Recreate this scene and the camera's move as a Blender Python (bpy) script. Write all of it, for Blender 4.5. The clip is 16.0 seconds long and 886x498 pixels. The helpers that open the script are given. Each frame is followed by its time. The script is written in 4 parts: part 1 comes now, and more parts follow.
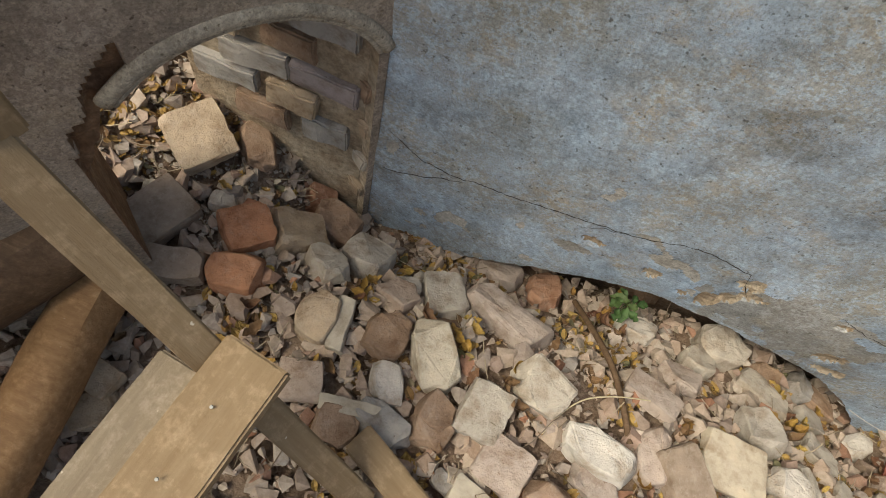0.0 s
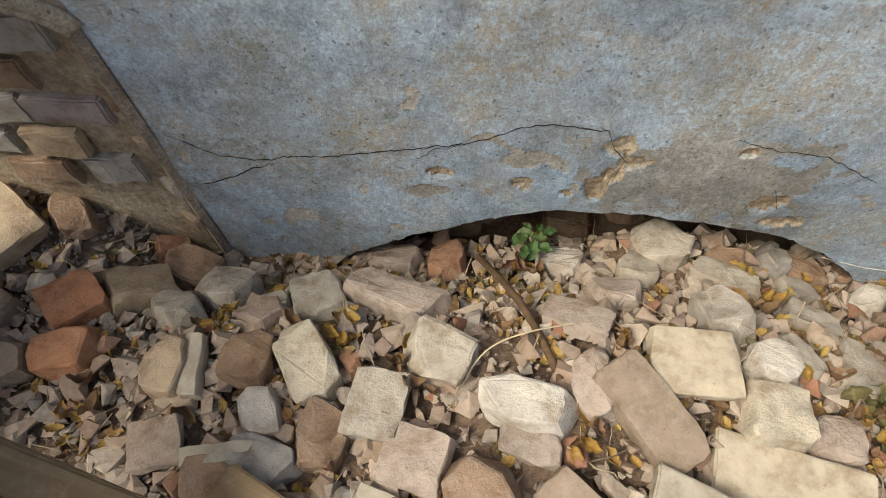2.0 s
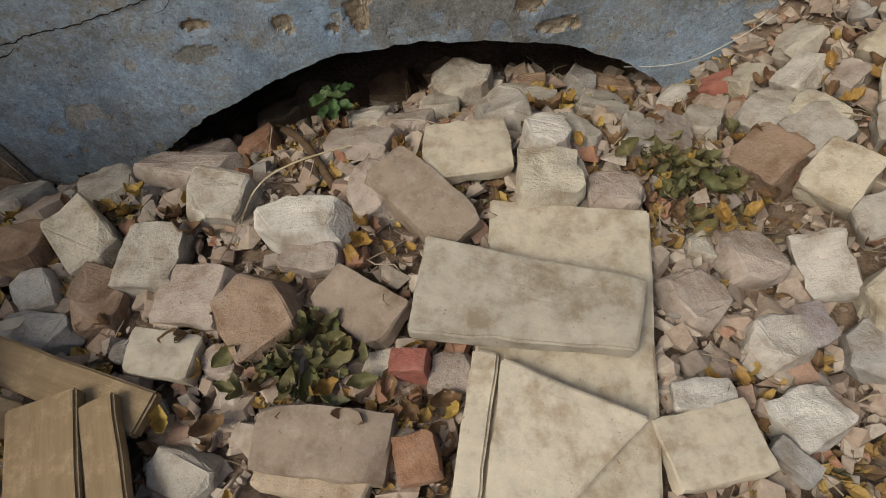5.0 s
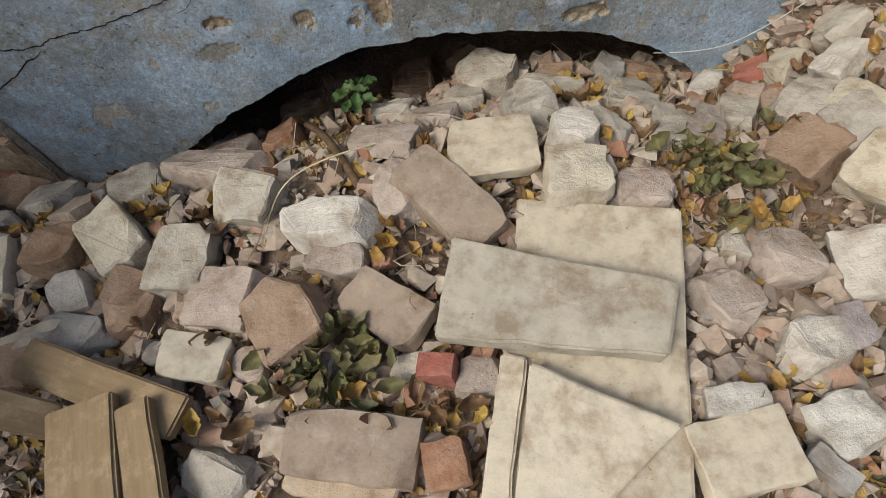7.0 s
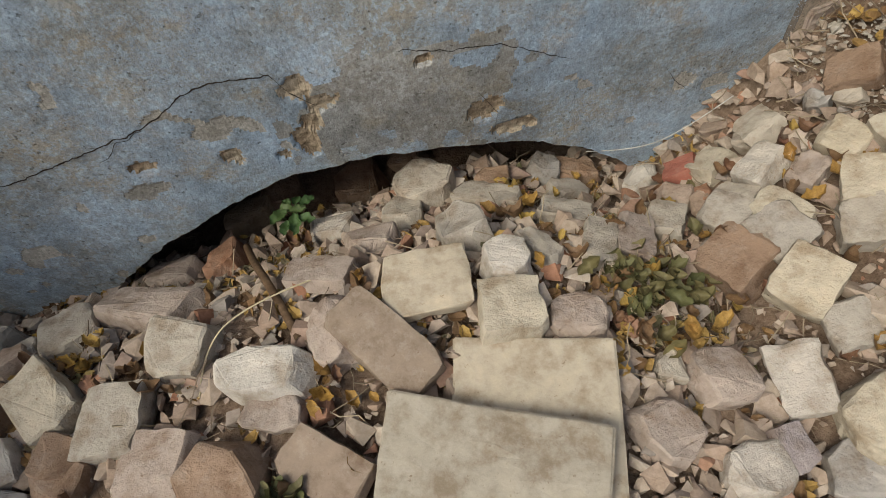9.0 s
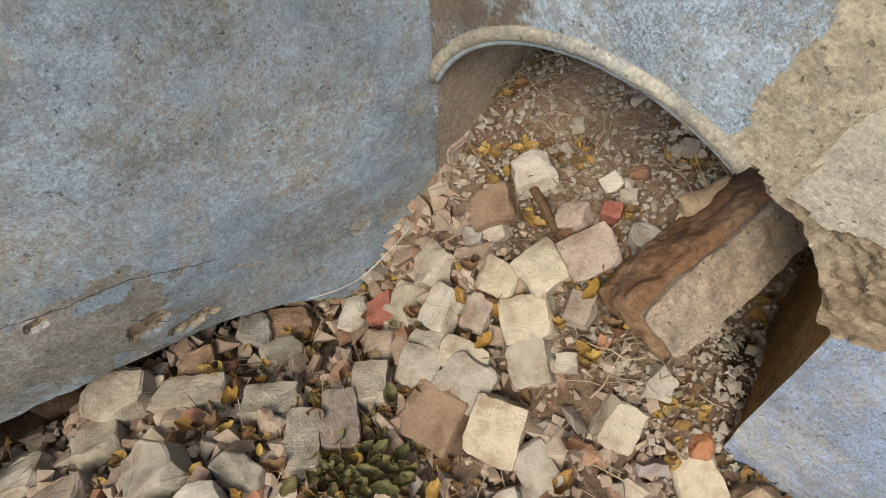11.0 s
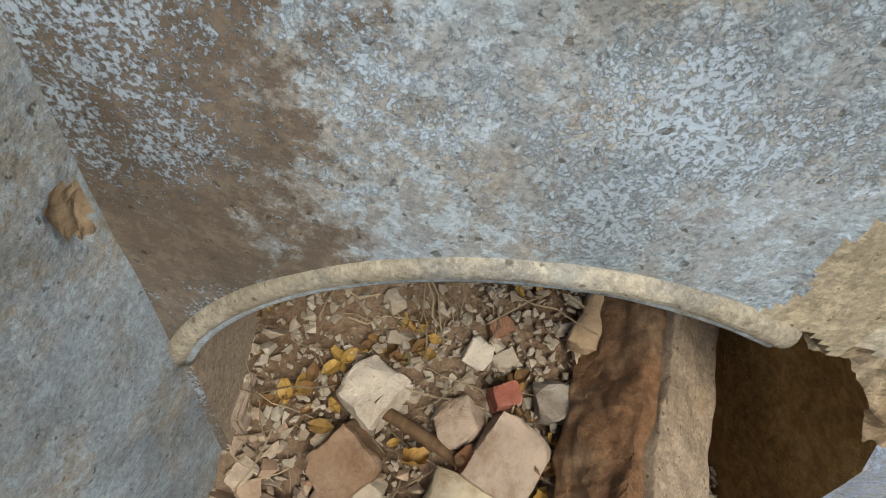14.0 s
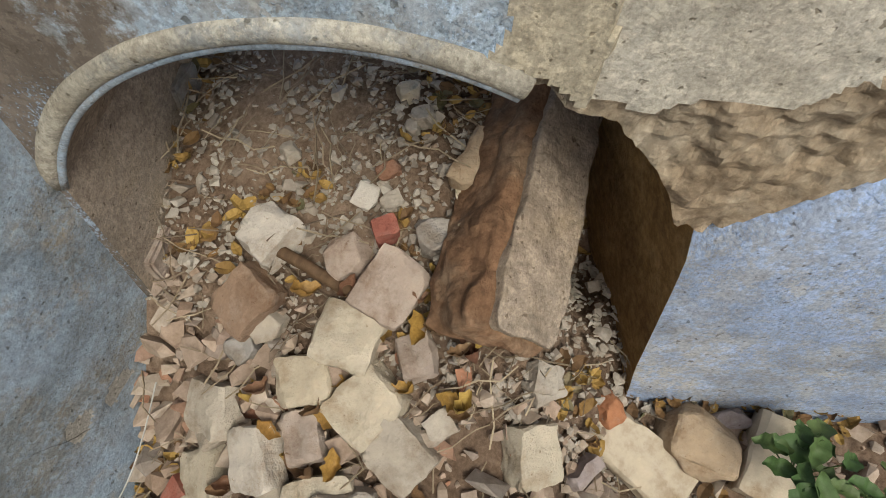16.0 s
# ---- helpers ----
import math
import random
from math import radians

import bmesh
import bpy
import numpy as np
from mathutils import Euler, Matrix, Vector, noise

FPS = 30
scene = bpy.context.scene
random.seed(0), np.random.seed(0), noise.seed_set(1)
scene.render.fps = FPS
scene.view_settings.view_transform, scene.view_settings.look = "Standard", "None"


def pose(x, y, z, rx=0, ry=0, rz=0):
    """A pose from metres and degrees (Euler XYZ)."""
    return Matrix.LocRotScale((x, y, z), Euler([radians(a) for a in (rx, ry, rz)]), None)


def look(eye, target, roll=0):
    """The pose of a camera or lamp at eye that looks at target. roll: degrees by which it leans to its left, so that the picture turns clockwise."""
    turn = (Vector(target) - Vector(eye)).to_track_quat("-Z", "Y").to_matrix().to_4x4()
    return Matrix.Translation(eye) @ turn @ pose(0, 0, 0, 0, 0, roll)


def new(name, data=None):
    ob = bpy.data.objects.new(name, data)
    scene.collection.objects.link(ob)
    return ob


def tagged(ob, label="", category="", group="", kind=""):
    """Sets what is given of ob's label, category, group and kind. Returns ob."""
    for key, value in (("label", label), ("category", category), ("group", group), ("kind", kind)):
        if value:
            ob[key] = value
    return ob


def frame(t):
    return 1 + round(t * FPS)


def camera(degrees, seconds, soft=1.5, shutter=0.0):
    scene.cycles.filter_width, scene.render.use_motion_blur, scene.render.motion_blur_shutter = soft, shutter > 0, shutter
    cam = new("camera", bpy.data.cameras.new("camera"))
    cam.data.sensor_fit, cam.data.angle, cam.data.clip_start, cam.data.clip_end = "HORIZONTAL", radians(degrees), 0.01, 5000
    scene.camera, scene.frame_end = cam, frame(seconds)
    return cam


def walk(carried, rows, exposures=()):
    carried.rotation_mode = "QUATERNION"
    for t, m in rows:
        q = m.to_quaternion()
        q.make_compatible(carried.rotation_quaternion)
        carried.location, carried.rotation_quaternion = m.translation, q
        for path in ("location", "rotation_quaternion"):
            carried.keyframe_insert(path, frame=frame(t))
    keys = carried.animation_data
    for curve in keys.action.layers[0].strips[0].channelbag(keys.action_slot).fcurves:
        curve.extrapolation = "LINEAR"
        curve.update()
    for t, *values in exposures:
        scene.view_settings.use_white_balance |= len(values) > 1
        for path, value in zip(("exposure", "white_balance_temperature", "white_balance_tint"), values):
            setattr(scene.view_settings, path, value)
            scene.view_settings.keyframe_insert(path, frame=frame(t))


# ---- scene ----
cam = camera(74.0, 16.0, soft=0.9)
ROWS = [
    (0.0, -0.208, -0.733, 2.237, 22.36, -10.08, 20.34),
    (0.5, -0.277, -0.716, 2.211, 21.78, -6.20, 20.83),
    (1.0, -0.209, -0.689, 2.103, 25.87, -2.15, 14.11),
    (1.5, -0.015, -0.737, 2.058, 29.70, -1.77, 8.79),
    (2.0, 0.238, -0.759, 1.984, 30.38, 2.26, 3.15),
    (2.5, 0.411, -0.816, 1.899, 29.98, 4.23, -1.82),
    (3.0, 0.558, -0.871, 1.844, 30.20, 5.35, -5.81),
    (3.5, 0.659, -0.911, 1.829, 30.39, 6.69, -9.57),
    (4.0, 0.712, -0.944, 1.825, 30.05, 7.92, -12.82),
    (4.5, 0.643, -1.030, 1.784, 30.91, 6.41, -10.66),
    (4.7, 0.595, -1.065, 1.764, 30.76, 5.57, -8.86),
    (6.8, 0.565, -1.070, 1.741, 28.09, 7.44, -6.58),
    (7.0, 0.585, -1.029, 1.766, 28.19, 7.71, -7.55),
    (7.5, 0.640, -0.951, 1.800, 29.71, 8.34, -9.77),
    (8.0, 0.677, -0.916, 1.820, 30.40, 8.29, -11.14),
    (8.5, 0.690, -0.895, 1.831, 30.67, 8.12, -12.06),
    (9.0, 0.697, -0.880, 1.837, 30.87, 7.86, -12.41),
    (9.5, 0.761, -0.794, 1.932, 29.58, 8.03, -12.84),
    (10.0, 0.962, -0.777, 2.001, 29.13, 7.30, -17.20),
    (10.2, 1.071, -0.776, 2.042, 27.89, 6.66, -20.28),
    (12.3, 1.165, -0.438, 1.792, 32.34, -3.24, -55.78),
    (12.5, 1.216, -0.444, 1.804, 32.62, -0.51, -58.16),
    (13.0, 1.315, -0.329, 1.803, 31.99, -1.49, -65.97),
    (13.5, 1.328, -0.285, 1.816, 34.43, -4.19, -68.66),
    (14.0, 1.309, -0.295, 1.768, 37.43, -6.65, -71.62),
    (14.5, 1.312, -0.417, 1.814, 37.51, -6.83, -74.04),
    (15.0, 1.291, -0.519, 1.795, 36.86, -4.36, -77.63),
    (15.5, 1.238, -0.541, 1.728, 34.51, -5.08, -76.48),
    (16.0, 1.243, -0.554, 1.738, 31.98, -1.90, -71.53),
]
walk(cam, [(t, pose(x, y, z, rx, ry, rz)) for t, x, y, z, rx, ry, rz in ROWS], [(0, 0.44, 6900, 3), (1, 0.62, 6950, 3), (2.5, 0.48, 6800, 3), (3, 0.40, 6750, 3), (3.5, 0.2, 6650, 3), (4, 0.08, 6550, 3), (4.7, -0.16, 6550, 3), (6.8, 0.20, 6250, 3), (7, 0.20, 6250, 3), (8.5, 0.02, 6450, 3), (9, 0.04, 6500, 3), (10, 0.13, 6650, 3), (12.5, 0.32, 6800, 3), (13.5, 0.18, 6850, 3), (14, 0.05, 6950, 3), (15, -0.18, 6900, 3), (15.5, -0.14, 6900, 3), (16, 0.02, 6500, 3)])

# ---- light: overcast daylight that comes in from the open south side and through the arches ----
world = bpy.data.worlds.new("world")
scene.world = world
world.use_nodes = True
wn = world.node_tree
sky = wn.nodes.new("ShaderNodeTexSky")
sky.sky_type = "NISHITA"
sky.sun_disc = False
sky.sun_elevation = radians(55)
sky.sun_rotation = radians(235.6)
sky.air_density, sky.dust_density = 1.0, 5.0
wn.links.new(sky.outputs[0], wn.nodes["Background"].inputs[0])
wn.nodes["Background"].inputs[1].default_value = 0.15
sun_data = bpy.data.lights.new("sun", "SUN")
sun_data.energy, sun_data.angle, sun_data.color = 2.0, radians(24), (1.0, 0.95, 0.87)
sun = new("sun", sun_data)
sun.matrix_world = look((-2.9, -2.2, 6), (0.6, 0.2, 0.6))

# ---- materials ----


def nodes(name, rough=0.9):
    m = bpy.data.materials.new(name)
    m.use_nodes = True
    nt = m.node_tree
    b = nt.nodes["Principled BSDF"]
    b.inputs["Roughness"].default_value = rough
    b.inputs["Specular IOR Level"].default_value = 0.25
    return m, nt, b


def tex(nt, scale, detail=6.0, rough=0.6, kind="noise", stretch=None, seed=0.0):
    co = nt.nodes.new("ShaderNodeTexCoord")
    mp = nt.nodes.new("ShaderNodeMapping")
    nt.links.new(co.outputs["Object"], mp.inputs[0])
    mp.inputs["Location"].default_value = (seed, seed * 0.7, seed * 1.3)
    if stretch:
        mp.inputs["Scale"].default_value = stretch
    if kind == "noise":
        n = nt.nodes.new("ShaderNodeTexNoise")
        n.inputs["Detail"].default_value = detail
        n.inputs["Roughness"].default_value = rough
        out = n.outputs["Fac"]
    else:
        n = nt.nodes.new("ShaderNodeTexVoronoi")
        n.feature = kind
        out = n.outputs["Distance"]
    n.inputs["Scale"].default_value = scale
    nt.links.new(mp.outputs[0], n.inputs["Vector"])
    return out


def ramp(nt, fac, stops):
    r = nt.nodes.new("ShaderNodeValToRGB")
    e = r.color_ramp.elements
    e[0].position, e[0].color = stops[0][0], (*stops[0][1], 1)
    e[1].position, e[1].color = stops[-1][0], (*stops[-1][1], 1)
    for p, c in stops[1:-1]:
        k = e.new(p)
        k.color = (*c, 1)
    nt.links.new(fac, r.inputs[0])
    return r.outputs[0]


def mix(nt, fac, a, b, kind="MIX"):
    n = nt.nodes.new("ShaderNodeMix")
    n.data_type, n.blend_type = "RGBA", kind
    for sock, v in ((n.inputs[0], fac), (n.inputs[6], a), (n.inputs[7], b)):
        if isinstance(v, (int, float)):
            sock.default_value = v
        elif isinstance(v, tuple):
            sock.default_value = (*v, 1)
        else:
            nt.links.new(v, sock)
    return n.outputs[2]


def bump(nt, b, layers):
    last = None
    for h, strength, dist in layers:
        n = nt.nodes.new("ShaderNodeBump")
        n.inputs["Strength"].default_value, n.inputs["Distance"].default_value = strength, dist
        nt.links.new(h, n.inputs["Height"])
        if last:
            nt.links.new(last, n.inputs["Normal"])
        last = n.outputs[0]
    nt.links.new(last, b.inputs["Normal"])


W1, K0 = (1, 1, 1), (0, 0, 0)


def plaster(name, blue, grey, tan, blue_amount=0.5, dark=0.5, seed=0.0, scaly=0.0, bare=None):
    """Old limewash over lime plaster: blue patches, grey bloom, tan where the wash is gone, fine pitting."""
    m, nt, b = nodes(name, 0.93)
    big = ramp(nt, tex(nt, 2.6, 8, 0.66, seed=seed), [(0.5 - 0.2 * blue_amount, K0), (0.72 - 0.2 * blue_amount, W1)])
    col = mix(nt, big, grey, blue)
    spots = ramp(nt, tex(nt, 7.5, 8, 0.7, seed=seed + 5), [(0.52, K0), (0.68, W1)])
    col = mix(nt, spots, col, tan)
    flake = ramp(nt, tex(nt, 58, 7, 0.78, seed=seed + 9), [(0.5, K0), (0.55, W1)])
    light = mix(nt, 0.6, col, (min(1, blue[0] * 1.35), min(1, blue[1] * 1.32), min(1, blue[2] * 1.28)))
    col = mix(nt, flake, col, light)
    dirt = ramp(nt, tex(nt, 4.2, 10, 0.75, seed=seed + 13), [(0.5, K0), (0.68, W1)])
    dd = nt.nodes.new("ShaderNodeMath")
    dd.operation = "MULTIPLY"
    dd.inputs[1].default_value = dark
    nt.links.new(dirt, dd.inputs[0])
    col = mix(nt, dd.outputs[0], col, (0.075, 0.07, 0.065))
    nt.links.new(col, b.inputs["Base Color"])
    grain = ramp(nt, tex(nt, 170, 5, 0.75, seed=seed + 17), [(0.32, (0.60, 0.59, 0.57)), (0.5, (1, 1, 1)), (0.7, (1.36, 1.36, 1.36))])
    col = mix(nt, 0.9, col, grain, "MULTIPLY")
    if bare:
        # bare brown plaster along the corner, ending in a ragged edge
        co = nt.nodes.new("ShaderNodeTexCoord")
        sep = nt.nodes.new("ShaderNodeSeparateXYZ")
        nt.links.new(co.outputs["Object"], sep.inputs[0])
        edge = nt.nodes.new("ShaderNodeMath")
        edge.operation, edge.inputs[1].default_value = "MULTIPLY_ADD", 0.55
        nt.links.new(tex(nt, 11, 9, 0.75, seed=seed + 37), edge.inputs[0])
        nt.links.new(sep.outputs["Y"], edge.inputs[2])
        col = mix(nt, ramp(nt, edge.outputs[0], [(0.085, K0), (0.125, W1)]), col, mix(nt, flake, bare, tuple(c * 1.35 for c in bare)))
    # hard-edged flakes of pale wash in loose patches, and small dark pits
    area = ramp(nt, tex(nt, 5.5, 6, 0.65, seed=seed + 27), [(0.42, (0.0, 0.0, 0.0)), (0.62, (0.22, 0.22, 0.22))])
    cells = nt.nodes.new("ShaderNodeMath")
    cells.operation = "ADD"
    nt.links.new(tex(nt, 260, 8, 0.72, seed=seed + 29), cells.inputs[0])
    nt.links.new(area, cells.inputs[1])
    scale_mask = ramp(nt, cells.outputs[0], [(0.63, K0), (0.70, W1)])
    pale = (min(1, blue[0] * 1.22 + 0.01), min(1, blue[1] * 1.2 + 0.01), min(1, blue[2] * 1.2 + 0.01))
    strong = nt.nodes.new("ShaderNodeMath")
    strong.operation = "MULTIPLY"
    strong.inputs[1].default_value = 0.22 + 0.5 * scaly
    nt.links.new(scale_mask, strong.inputs[0])
    col = mix(nt, strong.outputs[0], col, pale)
    pits = ramp(nt, tex(nt, 95, 2, 0.5, seed=seed + 33), [(0.28, (0.45, 0.42, 0.38)), (0.33, W1)])
    col = mix(nt, 0.9, col, pits, "MULTIPLY")
    drips = ramp(nt, tex(nt, 5, 8, 0.7, seed=seed + 21), [(0.36, (0.66, 0.64, 0.60)), (0.6, (1.1, 1.1, 1.1))])
    col = mix(nt, 0.8, col, drips, "MULTIPLY")
    nt.links.new(col, b.inputs["Base Color"])
    bump(nt, b, [(tex(nt, 9, 3, 0.45, seed=seed), 0.2, 0.012), (tex(nt, 42, 6, 0.65, seed=seed + 1), 0.5, 0.007), (tex(nt, 190, 5, 0.65, seed=seed + 3), 0.55, 0.003), (scale_mask, 0.25 + 0.5 * scaly, 0.003), (pits, 0.5, 0.003)])
    return m


plaster_blue = plaster("blue_limewashed_plaster", (0.265, 0.34, 0.435), (0.275, 0.275, 0.26), (0.33, 0.29, 0.23), 0.42, 0.6, 0.0, 0.35)
plaster_worn = plaster("worn_tan_grey_plaster", (0.30, 0.29, 0.27), (0.27, 0.25, 0.22), (0.37, 0.33, 0.27), 0.5, 0.3, 87.0)
plaster_brown = plaster("brown_limewashed_plaster", (0.30, 0.25, 0.20), (0.24, 0.19, 0.15), (0.34, 0.27, 0.19), 0.4, 0.35, 20.0)
plaster_arch = plaster("blue_brown_plaster_over_arch", (0.35, 0.46, 0.60), (0.30, 0.31, 0.32), (0.42, 0.40, 0.37), 0.55, 0.4, 31.0, 1.0, (0.14, 0.118, 0.10))
plaster_vivid = plaster("bright_blue_plaster", (0.27, 0.37, 0.58), (0.37, 0.39, 0.43), (0.50, 0.49, 0.46), 0.35, 0.45, 43.0, 0.8)
plaster_cream = plaster("cream_bare_plaster", (0.42, 0.38, 0.30), (0.32, 0.285, 0.22), (0.47, 0.43, 0.36), 0.5, 0.3, 57.0)
plaster_stained = plaster("stained_grey_plaster", (0.25, 0.26, 0.265), (0.21, 0.20, 0.185), (0.29, 0.265, 0.22), 0.4, 0.7, 101.0)
plaster_flaked = plaster("brown_plaster_with_blue_flakes", (0.20, 0.21, 0.215), (0.15, 0.125, 0.105), (0.19, 0.155, 0.12), 0.15, 0.3, 113.0, 0.4)
plaster_pale = plaster("pale_crumbling_plaster", (0.44, 0.42, 0.37), (0.38, 0.345, 0.29), (0.50, 0.46, 0.40), 0.5, 0.3, 127.0)
mould_plaster = plaster("weathered_moulding_plaster", (0.38, 0.365, 0.32), (0.31, 0.28, 0.23), (0.25, 0.28, 0.31), 0.5, 0.35, 71.0)
mould_brown = plaster("brown_moulding_plaster", (0.34, 0.30, 0.24), (0.27, 0.23, 0.18), (0.22, 0.18, 0.14), 0.5, 0.3, 77.0)


def masonry(name, c0, c1, c2, seed=0.0):
    """Rough bare core of brick and mud mortar."""
    m, nt, b = nodes(name, 0.95)
    col = ramp(nt, tex(nt, 6, 10, 0.7, seed=seed), [(0.3, c0), (0.5, c1), (0.7, c2)])
    grit = ramp(nt, tex(nt, 60, 6, 0.7, seed=seed + 4), [(0.4, (0.55, 0.5, 0.45)), (0.65, (1.15, 1.1, 1.05))])
    col = mix(nt, 0.8, col, grit, "MULTIPLY")
    nt.links.new(col, b.inputs["Base Color"])
    bump(nt, b, [(tex(nt, 9, 10, 0.7, seed=seed), 0.8, 0.03), (tex(nt, 70, 8, 0.7, seed=seed + 2), 0.6, 0.006)])
    return m


core_brown = masonry("brown_mud_masonry", (0.15, 0.085, 0.045), (0.24, 0.15, 0.085), (0.33, 0.25, 0.17), 3.0)
core_tan = masonry("tan_rubble_masonry", (0.25, 0.18, 0.12), (0.38, 0.31, 0.225), (0.50, 0.45, 0.365), 8.0)
core_dark = masonry("dark_crack", (0.02, 0.015, 0.012), (0.035, 0.026, 0.02), (0.05, 0.04, 0.03), 15.0)
core_rust = masonry("rust_brown_broken_core", (0.15, 0.08, 0.045), (0.25, 0.15, 0.09), (0.37, 0.285, 0.205), 27.0)
# mud masonry darkened in colour to stand for deep shade under the low arch
core_shade = masonry("shade_dark_mud_masonry", (0.035, 0.026, 0.02), (0.06, 0.045, 0.033), (0.09, 0.07, 0.05), 19.0)
core_ochre = masonry("ochre_mud_face", (0.24, 0.14, 0.055), (0.37, 0.235, 0.095), (0.44, 0.32, 0.16), 12.0)


def stone_mat(name, a, b_, c, seed=0.0, dusty=0.4, relief=1.0):
    m, nt, b = nodes(name, 0.92)
    info = nt.nodes.new("ShaderNodeObjectInfo")
    base = ramp(nt, info.outputs["Random"], [(0.0, a), (0.5, b_), (1.0, c)])
    patch = ramp(nt, tex(nt, 16, 8, 0.68, seed=seed), [(0.36, (0.60, 0.52, 0.44)), (0.52, (1, 1, 1)), (0.72, (1.28, 1.26, 1.22))])
    col = mix(nt, 0.85, base, patch, "MULTIPLY")
    dust = ramp(nt, tex(nt, 38, 8, 0.75, seed=seed + 2), [(0.5, K0), (0.72, (dusty, dusty, dusty))])
    col = mix(nt, dust, col, (0.50, 0.44, 0.37))
    speck = ramp(nt, tex(nt, 70, 4, 0.7, seed=seed + 6), [(0.64, W1), (0.72, (0.62, 0.54, 0.47))])
    col = mix(nt, 1.0, col, speck, "MULTIPLY")
    nt.links.new(col, b.inputs["Base Color"])
    bump(nt, b, [(tex(nt, 24, 8, 0.7, seed=seed), 0.8 * relief, 0.013), (tex(nt, 120, 5, 0.62, seed=seed + 1), 0.5 * relief, 0.0035)])
    return m


STONE = {
    "pale": stone_mat("pale_limestone", (0.36, 0.315, 0.26), (0.42, 0.37, 0.305), (0.34, 0.305, 0.265), 1),
    "white": stone_mat("whitewashed_stone", (0.50, 0.45, 0.39), (0.54, 0.50, 0.445), (0.46, 0.41, 0.355), 2),
    "cream": stone_mat("cream_limestone", (0.44, 0.375, 0.28), (0.47, 0.41, 0.32), (0.41, 0.36, 0.28), 3),
    "pink": stone_mat("pinkish_brick_stone", (0.34, 0.26, 0.205), (0.385, 0.31, 0.26), (0.33, 0.27, 0.23), 4),
    "tan": stone_mat("tan_stone", (0.36, 0.27, 0.18), (0.40, 0.31, 0.22), (0.32, 0.24, 0.16), 5),
    "brown": stone_mat("brown_old_brick", (0.26, 0.175, 0.12), (0.29, 0.20, 0.14), (0.24, 0.155, 0.10), 6, 0.25),
    "rust": stone_mat("rust_brown_brick", (0.30, 0.16, 0.095), (0.34, 0.19, 0.12), (0.28, 0.15, 0.10), 7, 0.25),
    "orange": stone_mat("orange_brick", (0.38, 0.17, 0.085), (0.33, 0.15, 0.08), (0.40, 0.20, 0.11), 8, 0.2),
    "red": stone_mat("red_brick", (0.30, 0.10, 0.07), (0.27, 0.095, 0.07), (0.32, 0.12, 0.085), 9, 0.2),
    "grey": stone_mat("grey_stone", (0.30, 0.28, 0.26), (0.34, 0.31, 0.28), (0.26, 0.245, 0.23), 10, 0.3),
    "mauve": stone_mat("mauve_grey_slate", (0.30, 0.25, 0.24), (0.33, 0.28, 0.27), (0.28, 0.24, 0.24), 11, 0.3),
}

# dressed slabs: smoother, with dust and a few darker stains
FLAT = {
    "cream": stone_mat("dressed_cream_slab", (0.44, 0.375, 0.285), (0.47, 0.405, 0.315), (0.42, 0.36, 0.275), 21, 0.35, 0.28),
    "pale": stone_mat("dressed_grey_beige_slab", (0.345, 0.30, 0.235), (0.36, 0.315, 0.25), (0.33, 0.29, 0.23), 22, 0.3, 0.25),
    "brown": stone_mat("dressed_brown_tile", (0.25, 0.19, 0.145), (0.26, 0.20, 0.15), (0.24, 0.18, 0.135), 23, 0.3, 0.3),
}


def island_mat(name, stops, rough=0.9, seed=0.0):
    m, nt, b = nodes(name, rough)
    geo = nt.nodes.new("ShaderNodeNewGeometry")
    col = ramp(nt, geo.outputs["Random Per Island"], stops)
    var = ramp(nt, tex(nt, 55, 6, 0.7, seed=seed), [(0.35, (0.7, 0.66, 0.6)), (0.7, (1.2, 1.2, 1.2))])
    col = mix(nt, 0.8, col, var, "MULTIPLY")
    nt.links.new(col, b.inputs["Base Color"])
    bump(nt, b, [(tex(nt, 90, 6, 0.7, seed=seed), 0.5, 0.004)])
    return m


chips_mat = island_mat("rubble_chips", [(0.0, (0.38, 0.315, 0.255)), (0.3, (0.34, 0.255, 0.20)), (0.55, (0.44, 0.38, 0.32)), (0.7, (0.30, 0.215, 0.16)), (0.88, (0.28, 0.25, 0.225)), (0.96, (0.33, 0.20, 0.14)), (1.0, (0.32, 0.16, 0.10))])
gravel_mat = island_mat("grey_gravel", [(0.0, (0.37, 0.34, 0.30)), (0.4, (0.29, 0.25, 0.21)), (0.75, (0.42, 0.39, 0.345)), (1.0, (0.24, 0.18, 0.135))])
litter_mat = island_mat("dry_leaf_litter", [(0.0, (0.10, 0.062, 0.034)), (0.25, (0.18, 0.105, 0.05)), (0.5, (0.29, 0.185, 0.06)), (0.8, (0.38, 0.255, 0.08)), (0.9, (0.11, 0.105, 0.055)), (1.0, (0.25, 0.20, 0.13))], 0.7)
twig_mat = island_mat("dry_twigs", [(0.0, (0.22, 0.17, 0.12)), (0.5, (0.36, 0.30, 0.21)), (1.0, (0.16, 0.12, 0.09))], 0.85)


